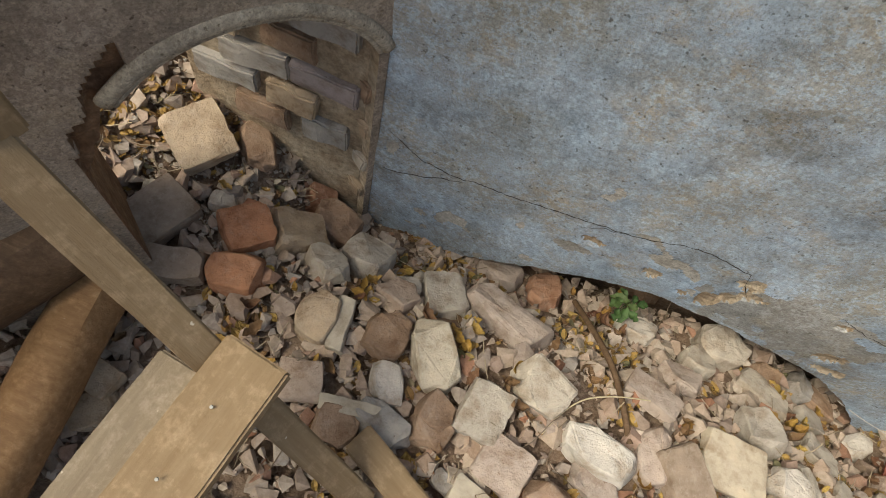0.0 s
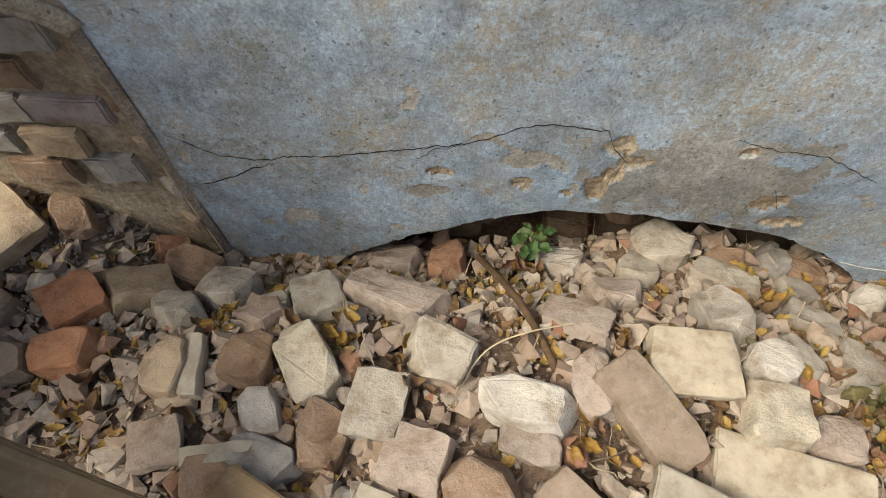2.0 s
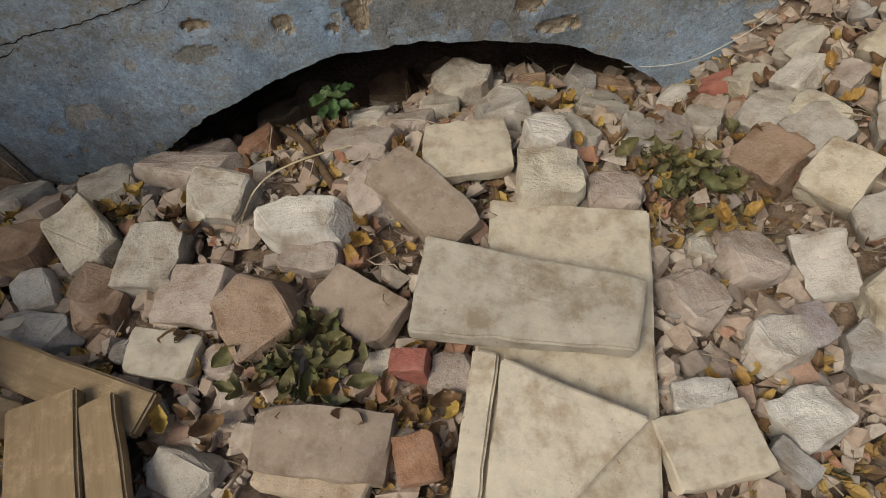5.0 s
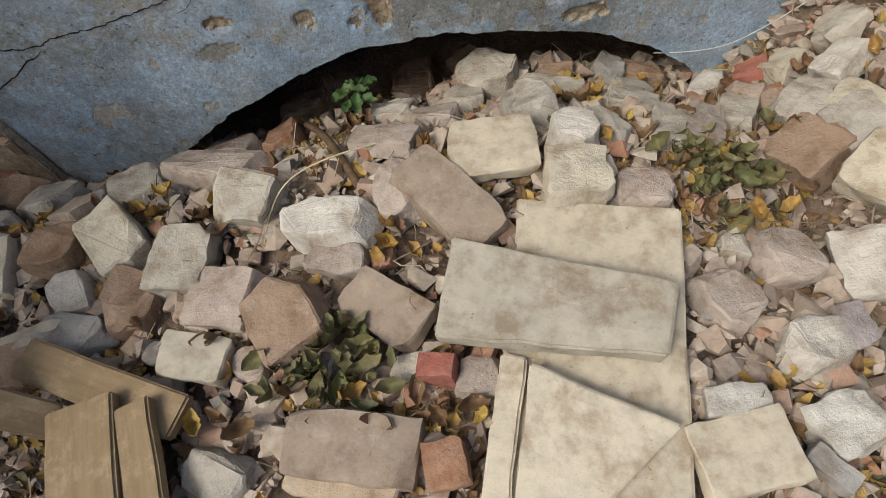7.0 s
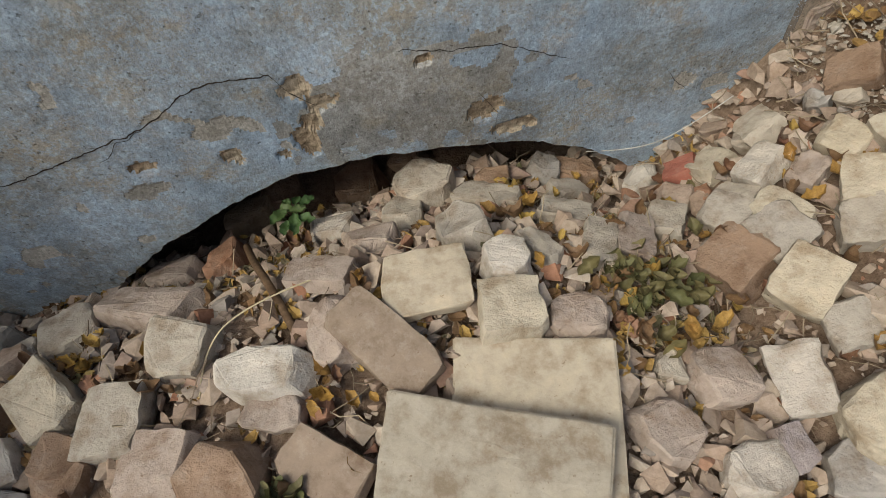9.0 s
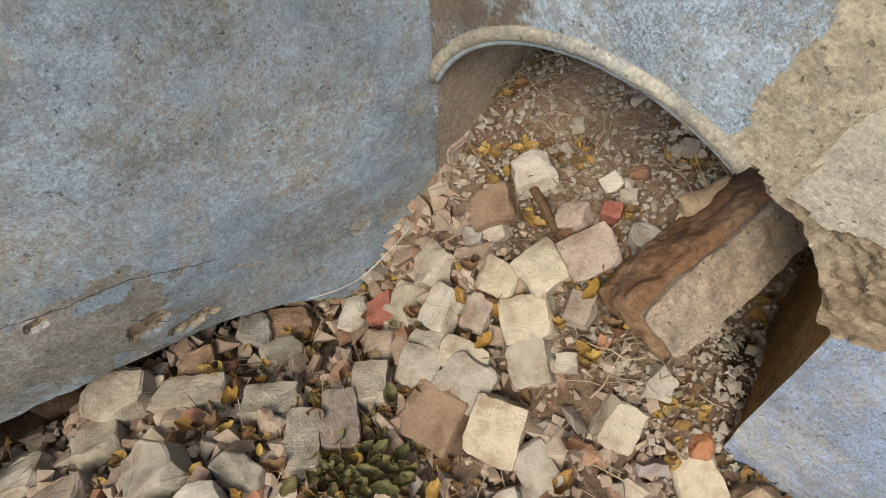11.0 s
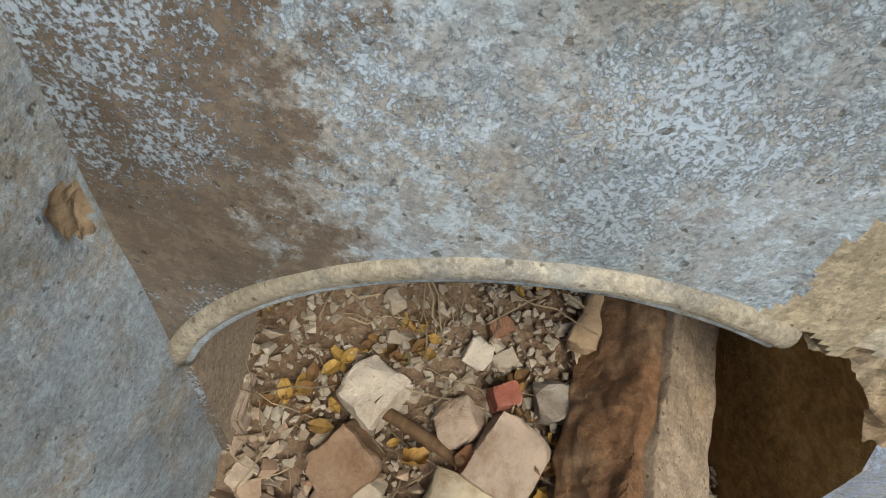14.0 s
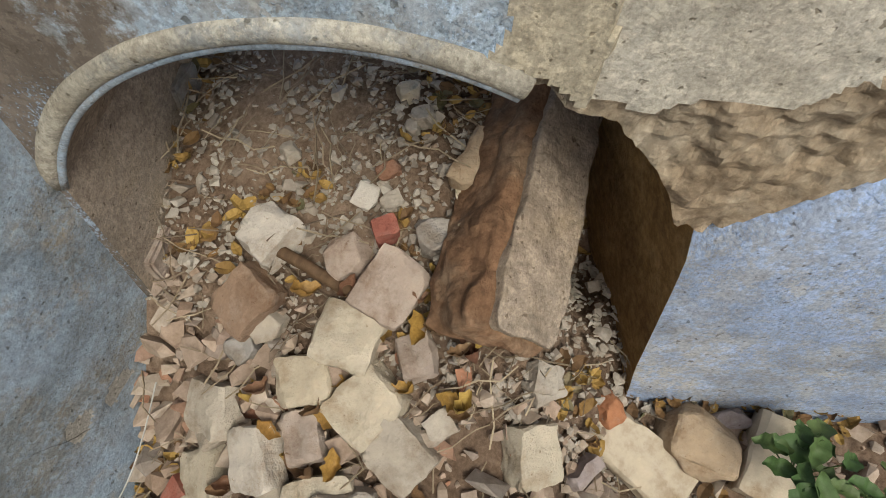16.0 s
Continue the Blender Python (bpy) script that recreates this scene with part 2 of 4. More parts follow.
def earth_mat():
    m, nt, b = nodes("dusty_earth", 0.97)
    col = ramp(nt, tex(nt, 3.2, 10, 0.7), [(0.3, (0.14, 0.095, 0.065)), (0.5, (0.235, 0.168, 0.122)), (0.7, (0.33, 0.255, 0.195))])
    grit = ramp(nt, tex(nt, 75, 6, 0.75), [(0.38, (0.6, 0.55, 0.5)), (0.68, (1.2, 1.2, 1.2))])
    col = mix(nt, 0.9, col, grit, "MULTIPLY")
    nt.links.new(col, b.inputs["Base Color"])
    bump(nt, b, [(tex(nt, 26, 10, 0.7), 0.8, 0.02), (tex(nt, 140, 6, 0.7), 0.6, 0.005)])
    return m


earth = earth_mat()


def wood_mat(name, c0, c1, c2, seed=0.0):
    m, nt, b = nodes(name, 0.72)
    grain = ramp(nt, tex(nt, 9, 8, 0.65, stretch=(0.6, 9, 9), seed=seed), [(0.3, c0), (0.55, c1), (0.72, c2)])
    wear = ramp(nt, tex(nt, 30, 8, 0.75, seed=seed + 4), [(0.5, (0.75, 0.7, 0.62)), (0.66, (1.1, 1.08, 1.05))])
    col = mix(nt, 0.9, grain, wear, "MULTIPLY")
    chip = ramp(nt, tex(nt, 42, 4, 0.5, seed=seed + 8), [(0.72, K0), (0.76, W1)])
    col = mix(nt, chip, col, (0.58, 0.52, 0.42))
    nt.links.new(col, b.inputs["Base Color"])
    bump(nt, b, [(tex(nt, 9, 8, 0.65, stretch=(0.6, 9, 9), seed=seed), 0.4, 0.004), (tex(nt, 110, 5, 0.7, seed=seed), 0.35, 0.002)])
    return m


wood_paint = wood_mat("tan_painted_wood", (0.25, 0.178, 0.105), (0.285, 0.21, 0.13), (0.32, 0.245, 0.16), 2)
wood_log = wood_mat("ochre_brown_log", (0.20, 0.115, 0.055), (0.27, 0.165, 0.085), (0.32, 0.215, 0.125), 14)
wood_grey = wood_mat("grey_weathered_wood", (0.22, 0.18, 0.135), (0.27, 0.225, 0.17), (0.31, 0.265, 0.205), 17)
wood_old = wood_mat("old_brown_timber", (0.085, 0.052, 0.03), (0.125, 0.08, 0.048), (0.185, 0.125, 0.08), 9)


def leaf_mat(name, a, b_, c):
    m, nt, b = nodes(name, 0.55)
    info = nt.nodes.new("ShaderNodeObjectInfo")
    base = ramp(nt, info.outputs["Random"], [(0.0, a), (0.5, b_), (1.0, c)])
    v = ramp(nt, tex(nt, 60, 6, 0.7), [(0.35, (0.65, 0.6, 0.5)), (0.65, (1.15, 1.15, 1.1))])
    nt.links.new(mix(nt, 0.9, base, v, "MULTIPLY"), b.inputs["Base Color"])
    b.inputs["Subsurface Weight"].default_value = 0.0
    return m


leaf_yellow = leaf_mat("yellow_dry_leaf", (0.35, 0.225, 0.06), (0.29, 0.165, 0.055), (0.38, 0.27, 0.08))
leaf_brown = leaf_mat("brown_dry_leaf", (0.15, 0.09, 0.05), (0.20, 0.125, 0.07), (0.17, 0.085, 0.06))
leaf_green = leaf_mat("green_leaf", (0.045, 0.085, 0.03), (0.06, 0.11, 0.035), (0.085, 0.12, 0.045))
leaf_wilted = leaf_mat("wilted_green_leaf", (0.10, 0.11, 0.05), (0.17, 0.145, 0.07), (0.13, 0.12, 0.06))


def plain(name, colour, rough=0.8, seed=0.0):
    m, nt, b = nodes(name, rough)
    v = ramp(nt, tex(nt, 40, 6, 0.7, seed=seed), [(0.3, tuple(c * 0.75 for c in colour)), (0.7, tuple(c * 1.15 for c in colour))])
    nt.links.new(v, b.inputs["Base Color"])
    return m


wire_mat = plain("grey_steel_wire", (0.42, 0.41, 0.38), 0.5)
straw_mat = plain("dry_straw", (0.50, 0.42, 0.27), 0.7)

# ---- helpers for building ----


def link(name, bm, material, parent=None, label="", smooth=False):
    me = bpy.data.meshes.new(name)
    bm.normal_update()
    bm.to_mesh(me)
    bm.free()
    me.materials.append(material)
    if smooth:
        me.polygons.foreach_set("use_smooth", [True] * len(me.polygons))
    ob = new(name, me)
    if parent:
        ob.parent = parent
    if label:
        ob["label"] = label
    return ob


def from_lists(name, verts, faces, material):
    me = bpy.data.meshes.new(name)
    me.from_pydata(verts, [], faces)
    me.update()
    me.materials.append(material)
    return new(name, me)


def smooth01(a):
    a = min(max(a, 0.0), 1.0)
    return a * a * (3 - 2 * a)


# wall A turns 40 degrees off, wall C stands nearly square to wall B
A0, AU, AN = Vector((-0.42, 0, 0)), Vector((-0.643, -0.766, 0)), Vector((0.766, -0.643, 0))
C0, CU, CN = Vector((1.51, 0, 0)), Vector((0.196, -0.98, 0)), Vector((-0.98, -0.196, 0))
GROUND_X = [-1.6, -0.4, 0, 0.5, 0.8, 1.0, 1.2, 1.35, 1.5, 1.65, 1.8, 2.2, 2.8]
GROUND_Z = [0.86, 0.82, 0.84, 0.87, 0.87, 0.81, 0.76, 0.84, 0.92, 1.0, 1.07, 1.13, 1.15]


def ground_z(x, y):
    """Height of the rubble heap: it dips towards wall B, rises out through both arches."""
    z = float(np.interp(x, GROUND_X, GROUND_Z))
    z -= 0.16 * smooth01((y - 0.03) / 0.2) * (1 - smooth01((x - 1.25) / 0.2)) * smooth01((x + 0.3) / 0.2)
    z -= 0.26 * smooth01((-y - 0.58) / 0.25) * smooth01((x - 1.3) / 0.25)
    z -= 0.20 * smooth01((y + 0.36) / 0.36) * (1 - smooth01((x - 1.25) / 0.35)) * smooth01((x + 0.75) / 0.3)
    z -= 0.05 * smooth01((y + 0.10) / 0.12) * smooth01((x + 0.2) / 0.2) * (1 - smooth01((x - 0.5) / 0.2))
    z -= 0.26 * math.exp(-(((x - 1.86) / 0.15) ** 2 + ((y + 0.635) / 0.07) ** 2))
    behind = -(Vector((x, y, 0)) - A0).dot(AN)
    z += 0.30 * smooth01((behind - 0.1) / 0.8) * smooth01((-x - 0.3) / 0.3)
    return z


# ---- walls ----


def polyline_gap(u, z, line):
    best = 9.0
    for (u0, z0), (u1, z1) in zip(line, line[1:]):
        d = (u1 - u0) ** 2 + (z1 - z0) ** 2
        k = min(max(((u - u0) * (u1 - u0) + (z - z0) * (z1 - z0)) / d, 0), 1)
        best = min(best, math.hypot(u - u0 - k * (u1 - u0), z - z0 - k * (z1 - z0)))
    return best


def arch_wall(name, origin, along, inward, u0, u1, low, top, thick, materials, label, nu=300, nz=100, fine_top=1.75, rough=0.004, seed=0.0, wear=None, reveal=None, splay=None):
    """A wall strip from its lower edge low(u) to top, with thickness. wear(u, z) gives a material number and a depth for each spot of the front."""
    bm = bmesh.new()
    us = [u0 + (u1 - u0) * i / nu for i in range(nu + 1)]
    front, rear, spots = [], [], []
    zmin = min(low(u) for u in us)
    for u in us:
        lo = low(u)
        cf, kinds = [], []
        p = origin + along * u
        zs = [max(lo, zmin + (fine_top - zmin) * j / nz) for j in range(nz + 1)] + [fine_top + (top - fine_top) * j / 4 for j in range(1, 5)]
        for z in zs:
            n = noise.noise(Vector((u * 2.2 + seed, z * 2.2, seed))) * rough * 2 + noise.noise(Vector((u * 14 + seed, z * 14, 3 + seed))) * rough * 0.22
            kind = 0
            if wear:
                kind, deep = wear(u, z)
                n += deep
            kinds.append(kind)
            cf.append(bm.verts.new((p.x + inward.x * n, p.y + inward.y * n, z)))
        q = p - inward * thick
        if splay:
            q = q - along * 0.085 * smooth01((u - splay) / 0.12)
        front.append(cf)
        spots.append(kinds)
        rear.append((bm.verts.new((q.x, q.y, lo)), bm.verts.new((q.x, q.y, top))))
    m = len(front[0]) - 1
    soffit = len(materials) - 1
    for i in range(nu):
        for j in range(m):
            if front[i][j].co.z == front[i][j + 1].co.z and front[i + 1][j].co.z == front[i + 1][j + 1].co.z:
                continue
            f = bm.faces.new((front[i][j], front[i + 1][j], front[i + 1][j + 1], front[i][j + 1]))
            f.material_index, f.smooth = spots[i][j], spots[i][j] == 0
        b0, b1 = front[i][0], front[i + 1][0]
        for quad in ((rear[i][0], rear[i][1], rear[i + 1][1], rear[i + 1][0]), (b0, rear[i][0], rear[i + 1][0], b1),
                     (front[i][m], front[i + 1][m], rear[i + 1][1], rear[i][1])):
            f = bm.faces.new(quad)
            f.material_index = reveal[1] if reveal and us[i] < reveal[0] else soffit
    for i in (0, nu):
        kept = [v for k, v in enumerate(front[i]) if k == m or v.co.z != front[i][k + 1].co.z]
        f = bm.faces.new([*kept, rear[i][1], rear[i][0]])
        f.material_index = soffit
    bmesh.ops.recalc_face_normals(bm, faces=bm.faces)
    ob = link(name, bm, materials[0])
    for extra in materials[1:]:
        ob.data.materials.append(extra)
    return tagged(ob, label, "wall", kind="structure")


TOP = 2.1


ARCH_X = [-0.19, -0.12, 0.05, 0.16, 0.26, 0.41, 0.57, 0.72, 0.92, 1.08, 1.18, 1.245]
ARCH_Z = [0.56, 0.65, 0.755, 0.795, 0.826, 0.866, 0.866, 0.846, 0.785, 0.70, 0.625, 0.54]


def low_b(x):
    """Lower edge of wall B: a wide flat arch close over the rubble, steeper at its east end, with a chipped edge."""
    chip = 0.010 * noise.noise(Vector((x * 9, 4.0, 0))) + 0.007 * noise.noise(Vector((x * 34, 1.0, 0))) + 0.004 * noise.noise(Vector((x * 90, 6.0, 0)))
    if -0.19 < x < 1.245:
        return float(np.interp(x, ARCH_X, ARCH_Z)) + chip
    return 0.42


def arc(u, mid, half, spring, rise):
    r = (half * half + rise * rise) / (2 * rise)
    return spring + rise - r + math.sqrt(max(r * r - (u - mid) ** 2, 0))


def low_a(u):
    if u < 0.02 or u > 0.56:
        return 0.5
    if u > 0.49:
        return arc(0.49, 0.27, 0.27, 1.30, 0.225) - (u - 0.49) * 2.2 + 0.02 * noise.noise(Vector((u * 40, 2, 0)))
    return arc(u, 0.27, 0.27, 1.30, 0.225)


def low_c(u):
    if u < 0.02 or u > 0.81:
        return 0.4
    if u > 0.50:
        # broken arch stones, then the leaning edge of the pier
        return float(np.interp(u, [0.50, 0.555, 0.635, 0.73, 0.765, 0.81], [1.40, 1.395, 1.335, 1.225, 0.95, 0.66])) + 0.022 * noise.noise(Vector((u * 22, 7, 0))) + 0.008 * noise.noise(Vector((u * 70, 7, 2)))
    return arc(u, 0.37, 0.37, 1.12, 0.305)


CRACKS = [
    [(-0.40, 1.11), (-0.38, 1.10), (-0.31, 1.05), (-0.23, 1.035), (-0.13, 1.05), (-0.06, 1.05), (0.05, 1.07), (0.14, 1.085), (0.21, 1.10), (0.31, 1.15), (0.36, 1.165), (0.44, 1.15), (0.47, 1.15), (0.49, 1.10), (0.53, 1.05)],
    [(-0.40, 0.95), (-0.37, 0.95), (-0.28, 0.99), (-0.20, 1.03)],
    [(0.09, 1.04), (0.15, 1.08), (0.21, 1.10)],
    [(0.70, 1.13), (0.79, 1.10), (0.89, 1.085), (0.98, 1.03), (1.04, 0.99)],
    [(1.25, 0.90), (1.29, 0.84), (1.32, 0.81)],
    [(1.26, 1.525), (1.34, 1.52), (1.39, 1.525), (1.46, 1.505)],
    [(0.84, 0.98), (0.88, 0.90), (0.87, 0.86)],
]
# places where the plaster has come off wall B: middle, half size
HOLES = [(0.15, 1.00, 0.034, 0.016), (0.32, 0.965, 0.022, 0.034), (0.50, 1.10, 0.034, 0.030), (0.535, 1.055, 0.035, 0.022), (0.475, 0.96, 0.030, 0.045),
         (0.42, 0.935, 0.016, 0.014), (0.85, 0.915, 0.050, 0.032), (0.91, 0.835, 0.060, 0.022), (1.49, 1.43, 0.016, 0.026), (0.74, 1.09, 0.022, 0.012), (0.505, 1.01, 0.022, 0.028)]


def wear_b(u, z):
    if z < 1.62:
        for hx, hz, rx, rz in HOLES:
            d = math.hypot((u - hx) / rx, (z - hz) / rz) + 0.4 * noise.noise(Vector((u * 30, z * 30, 7))) + 0.2 * noise.noise(Vector((u * 90, z * 90, 7)))
            if d < 0.95:
                return 2, -0.007 * smooth01((0.95 - d) / 0.2) + 0.005 * noise.noise(Vector((u * 60, z * 60, 1)))
    # grey stains over the middle of the arch
    if math.hypot((u - 0.70) / 0.30, (z - 0.99) / 0.17) + 0.6 * noise.noise(Vector((u * 7, z * 7, 31))) + 0.5 * noise.noise(Vector((u * 24, z * 24, 33))) < 0.72:
        return 4, 0.0
    # damp lower band where the wash has gone
    d = z - low_b(u) if abs(u - 0.54) < 0.69 else z - 0.60
    if noise.noise(Vector((u * 6, z * 9, 13))) + 0.5 * noise.noise(Vector((u * 22, z * 22, 5))) > 0.34 + 1.1 * max(0, d - 0.12):
        return 3, -0.002
    return 0, 0.0


def wear_a(u, z):
    edge = z - low_a(u)
    if 0.43 < u < 0.72 and edge < 0.085 + 0.05 * noise.noise(Vector((u * 16, z * 16, 3))):
        return 1, -0.02 + 0.012 * noise.noise(Vector((u * 40, z * 40, 0)))
    return 0, 0.0


def wear_c(u, z):
    n = 0.05 * noise.noise(Vector((u * 6, z * 3, 4))) + 0.008 * noise.noise(Vector((u * 30, z * 14, 9)))
    if u > 0.73 and z < 1.23 + (u - 0.74) * 0.9 + n * 0.5 and z < 1.36 + n:
        return 2, -0.02 + 0.024 * smooth01((min(1.23 + (u - 0.74) * 0.9 + n * 0.5, 1.36 + n) - z) / 0.035)
    if u > 0.51 and z < 1.42 + 2.6 * n + 0.02 * noise.noise(Vector((u * 19, z * 9, 21))) + 0.14 * max(0, u - 0.7):
        above = smooth01((z - (min(1.23 + (u - 0.74) * 0.9 + n * 0.5, 1.36 + n) if u > 0.745 else 0)) / 0.06)
        return 3, -0.009 * smooth01((1.45 - z) / 0.05) + above * 0.016 * noise.noise(Vector((u * 11, z * 7, 44))) + above * 0.006 * noise.cell(Vector((u * 8 + 0.9 * noise.noise(Vector((u * 9, z * 9, 0))), z * 13 + 1.0 * noise.noise(Vector((u * 8, z * 8, 3))), 6))) + above * 0.007 * noise.noise(Vector((u * 26, z * 26, 6))) + above * 0.009 * noise.noise(Vector((u * 60, z * 60, 2)))
    if u > 0.60 + 2 * n + 0.1 * (z - 1.45):
        return 4, -0.008 + 0.004 * noise.noise(Vector((u * 22, z * 22, 1)))
    edge = 0.03 * noise.noise(Vector((0, z * 6, 2))) + 0.012 * noise.noise(Vector((0, z * 23, 5))) + 0.4 * n
    if u > 0.495 + edge + 0.06 * (z - 1.45):
        return 1, 0.003
    return 0, 0.0


# its last material puts recess shade into the colour of soffit, back and top
wall_b = arch_wall("wall_north", Vector((0, 0, 0)), Vector((1, 0, 0)), Vector((0, -1, 0)), -0.425, 1.515, low_b, TOP, 0.42, [plaster_blue, core_dark, core_tan, plaster_worn, plaster_stained, core_shade],
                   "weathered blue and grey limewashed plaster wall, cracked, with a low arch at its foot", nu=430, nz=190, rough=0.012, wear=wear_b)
wall_a = arch_wall("wall_west", A0, AU, AN, 0.0, 2.4, low_a, TOP, 0.24, [plaster_brown, core_rust, core_tan, core_brown], "brown stained plaster wall with a small broken arch", nu=760, nz=110, seed=11, wear=wear_a, reveal=(0.48, 2))
wall_c = arch_wall("wall_east", C0, CU, CN, 0.0, 2.4, low_c, 1.76, 0.34, [plaster_arch, plaster_cream, plaster_vivid, core_tan, plaster_pale, plaster_flaked, plaster_brown, core_ochre],
                   "blue and brown flaking plaster wall with a round arch to the outside", nu=480, nz=200, fine_top=1.74, seed=23, wear=wear_c, reveal=(0.45, 6), splay=0.60)


def crack(line, width, seed):
    """A dark, uneven crack line that follows the face of wall B."""
    bm = bmesh.new()
    pts = []
    for (u0, z0), (u1, z1) in zip(line, line[1:]):
        steps = max(2, int(math.hypot(u1 - u0, z1 - z0) / 0.006))
        pts += [(u0 + (u1 - u0) * k / steps, z0 + (z1 - z0) * k / steps) for k in range(steps)]
    prev = None
    for k, (u, z) in enumerate(pts):
        z += 0.007 * noise.noise(Vector((u * 38, seed, 1))) + 0.003 * noise.noise(Vector((u * 120, seed, 4)))
        w = width * (0.55 + 0.6 * noise.noise(Vector((u * 55, seed, 9)))) * min(1, k / 6, (len(pts) - k) / 6) + 0.0004
        n = (noise.noise(Vector((u * 2.2, z * 2.2, 0))) * 2 + noise.noise(Vector((u * 14, z * 14, 3))) * 0.22) * 0.012 + 0.0022
        pair = (bm.verts.new((u, -n, z - w)), bm.verts.new((u, -n, z + w)))
        if prev:
            bm.faces.new((prev[0], pair[0], pair[1], prev[1]))
        prev = pair
    ob = link("crack", bm, core_dark)
    ob.parent = wall_b


for i, line in enumerate(CRACKS):
    crack(line, 0.0019 if i < 2 else 0.0011, i * 3.7)


def roll_moulding(name, origin, along, inward, mid, half, spring, rise, ua, ub, width, material, fillet, label):
    """A round moulding that follows the arch, with a smaller fillet inside it."""
    bm = bmesh.new()
    steps, ring = 60, 12
    for off, rad in ((width * 0.55, width * 0.5), (width * 0.02, width * 0.22)):
        prev = None
        for i in range(steps + 1):
            u = ua + (ub - ua) * i / steps
            z = arc(u, mid, half, spring, rise)
            r = (half * half + rise * rise) / (2 * rise)
            cz = spring + rise - r
            d = Vector((u - mid, z - cz)).normalized()
            c2 = Vector((u, z)) + d * off
            wob = 1 + 0.10 * noise.noise(Vector((u * 17, off * 50, 1)))
            loop = []
            for k in range(ring):
                a = 2 * math.pi * k / ring
                e = c2 + d * math.cos(a) * rad * wob
                p = origin + along * e.x + inward * (math.sin(a) * rad * 0.8 * wob)
                loop.append(bm.verts.new((p.x, p.y, e.y)))
            if prev:
                for k in range(ring):
                    f = bm.faces.new((prev[k], prev[(k + 1) % ring], loop[(k + 1) % ring], loop[k]))
                    f.material_index = 0 if off > width * 0.3 else 1
            else:
                bm.faces.new(loop)
            prev = loop
        bm.faces.new(prev[::-1])
    bmesh.ops.recalc_face_normals(bm, faces=bm.faces)
    ob = link(name, bm, material, smooth=True)
    ob.data.materials.append(fillet)
    return tagged(ob, label, "moulding", kind="structure")


roll_moulding("trim_west", A0, AU, AN, 0.27, 0.27, 1.30, 0.225, 0.02, 0.47, 0.030, mould_brown, mould_brown, "rounded brown plaster moulding along the small arch")
roll_moulding("trim_east", C0, CU, CN, 0.37, 0.37, 1.12, 0.305, 0.015, 0.52, 0.025, mould_plaster, plaster_blue, "rounded cream and blue plaster moulding along the arch")


def box_bm(sx, sy, sz, bevel=0.0, seg=2):
    bm = bmesh.new()
    bmesh.ops.create_cube(bm, size=1.0)
    bmesh.ops.scale(bm, vec=(sx, sy, sz), verts=bm.verts)
    if bevel:
        bmesh.ops.bevel(bm, geom=bm.edges[:], offset=bevel, segments=seg, affect="EDGES")
    return bm


def plain_wall(name, x0, y0, x1, y1, z0, z1, thick, material, label):
    a, b = Vector((x0, y0)), Vector((x1, y1))
    bm = box_bm((b - a).length, thick, z1 - z0)
    ob = link(name, bm, material)
    ob.matrix_world = pose((x0 + x1) / 2, (y0 + y1) / 2, (z0 + z1) / 2, 0, 0, math.degrees(math.atan2(y1 - y0, x1 - x0)))
    return tagged(ob, label, "wall", kind="structure")


# plain shell: a recess behind the low arch, its shade put into the dark colour, walls behind the camera; the ruin has
# lost its roof
plain_wall("wall_recess", -0.6, 0.95, 1.7, 0.95, 0.2, 1.2, 0.1, core_shade, "mud masonry at the back of the low arch, coloured dark as shade")
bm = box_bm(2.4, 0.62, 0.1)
vault = tagged(link("ceiling_recess", bm, core_shade), "mud masonry roof of the recess, coloured dark as shade", "ceiling", kind="structure")
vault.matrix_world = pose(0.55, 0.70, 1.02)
# two side walls added out of sight to stop outside light leaking in
plain_wall("recess_light_block_east", 1.33, 0.415, 1.33, 0.905, 0.2, 0.968, 0.1, core_shade, "unseen side wall added to keep light out of the recess, coloured dark as shade")
plain_wall("recess_light_block_west", -0.28, 0.415, -0.28, 0.905, 0.2, 0.968, 0.1, core_shade, "unseen side wall added to keep light out of the recess, coloured dark as shade")
OUTER_A, OUTER_B = Vector((-0.47, 0.0, 0)), Vector((-0.87, 0.0, 0))
wall_outside = plain_wall("wall_outside", -0.46, 0.065, -0.90, 0.065, 0.5, 1.47, 0.12, core_tan, "stub of rough stone wall outside the small arch")
plain_wall("wall_southwest", -1.99, -1.86, -1.99, -3.0, 0.2, TOP, 0.3, plaster_brown, "plain brown plaster wall")
plain_wall("wall_southeast", 2.05, -2.37, 2.05, -3.0, 0.2, TOP, 0.3, plaster_arch, "plain plaster wall")

# ground: one sheet, fine near the room, coarse to the horizon


def spread(lo, hi, step, far):
    inner = [lo + (hi - lo) * i / round((hi - lo) / step) for i in range(round((hi - lo) / step) + 1)]
    out, d = [], step
    edge = hi
    while edge < far:
        d *= 1.6
        edge += d
        out.append(edge)
    left, d, edge = [], step, lo
    while edge > -far:
        d *= 1.6
        edge -= d
        left.append(edge)
    return left[::-1] + inner + out


xs, ys = spread(-1.7, 2.8, 0.03, 80), spread(-1.8, 1.0, 0.03, 80)
gv = []
for y in ys:
    for x in xs:
        z = ground_z(x, y) - 0.012
        z += 0.025 * noise.noise(Vector((x * 5, y * 5, 0))) + 0.014 * noise.noise(Vector((x * 17, y * 17, 4)))
        gv.append((x, y, z))
nx = len(xs)
gf = [(j * nx + i, j * nx + i + 1, (j + 1) * nx + i + 1, (j + 1) * nx + i) for j in range(len(ys) - 1) for i in range(nx - 1)]
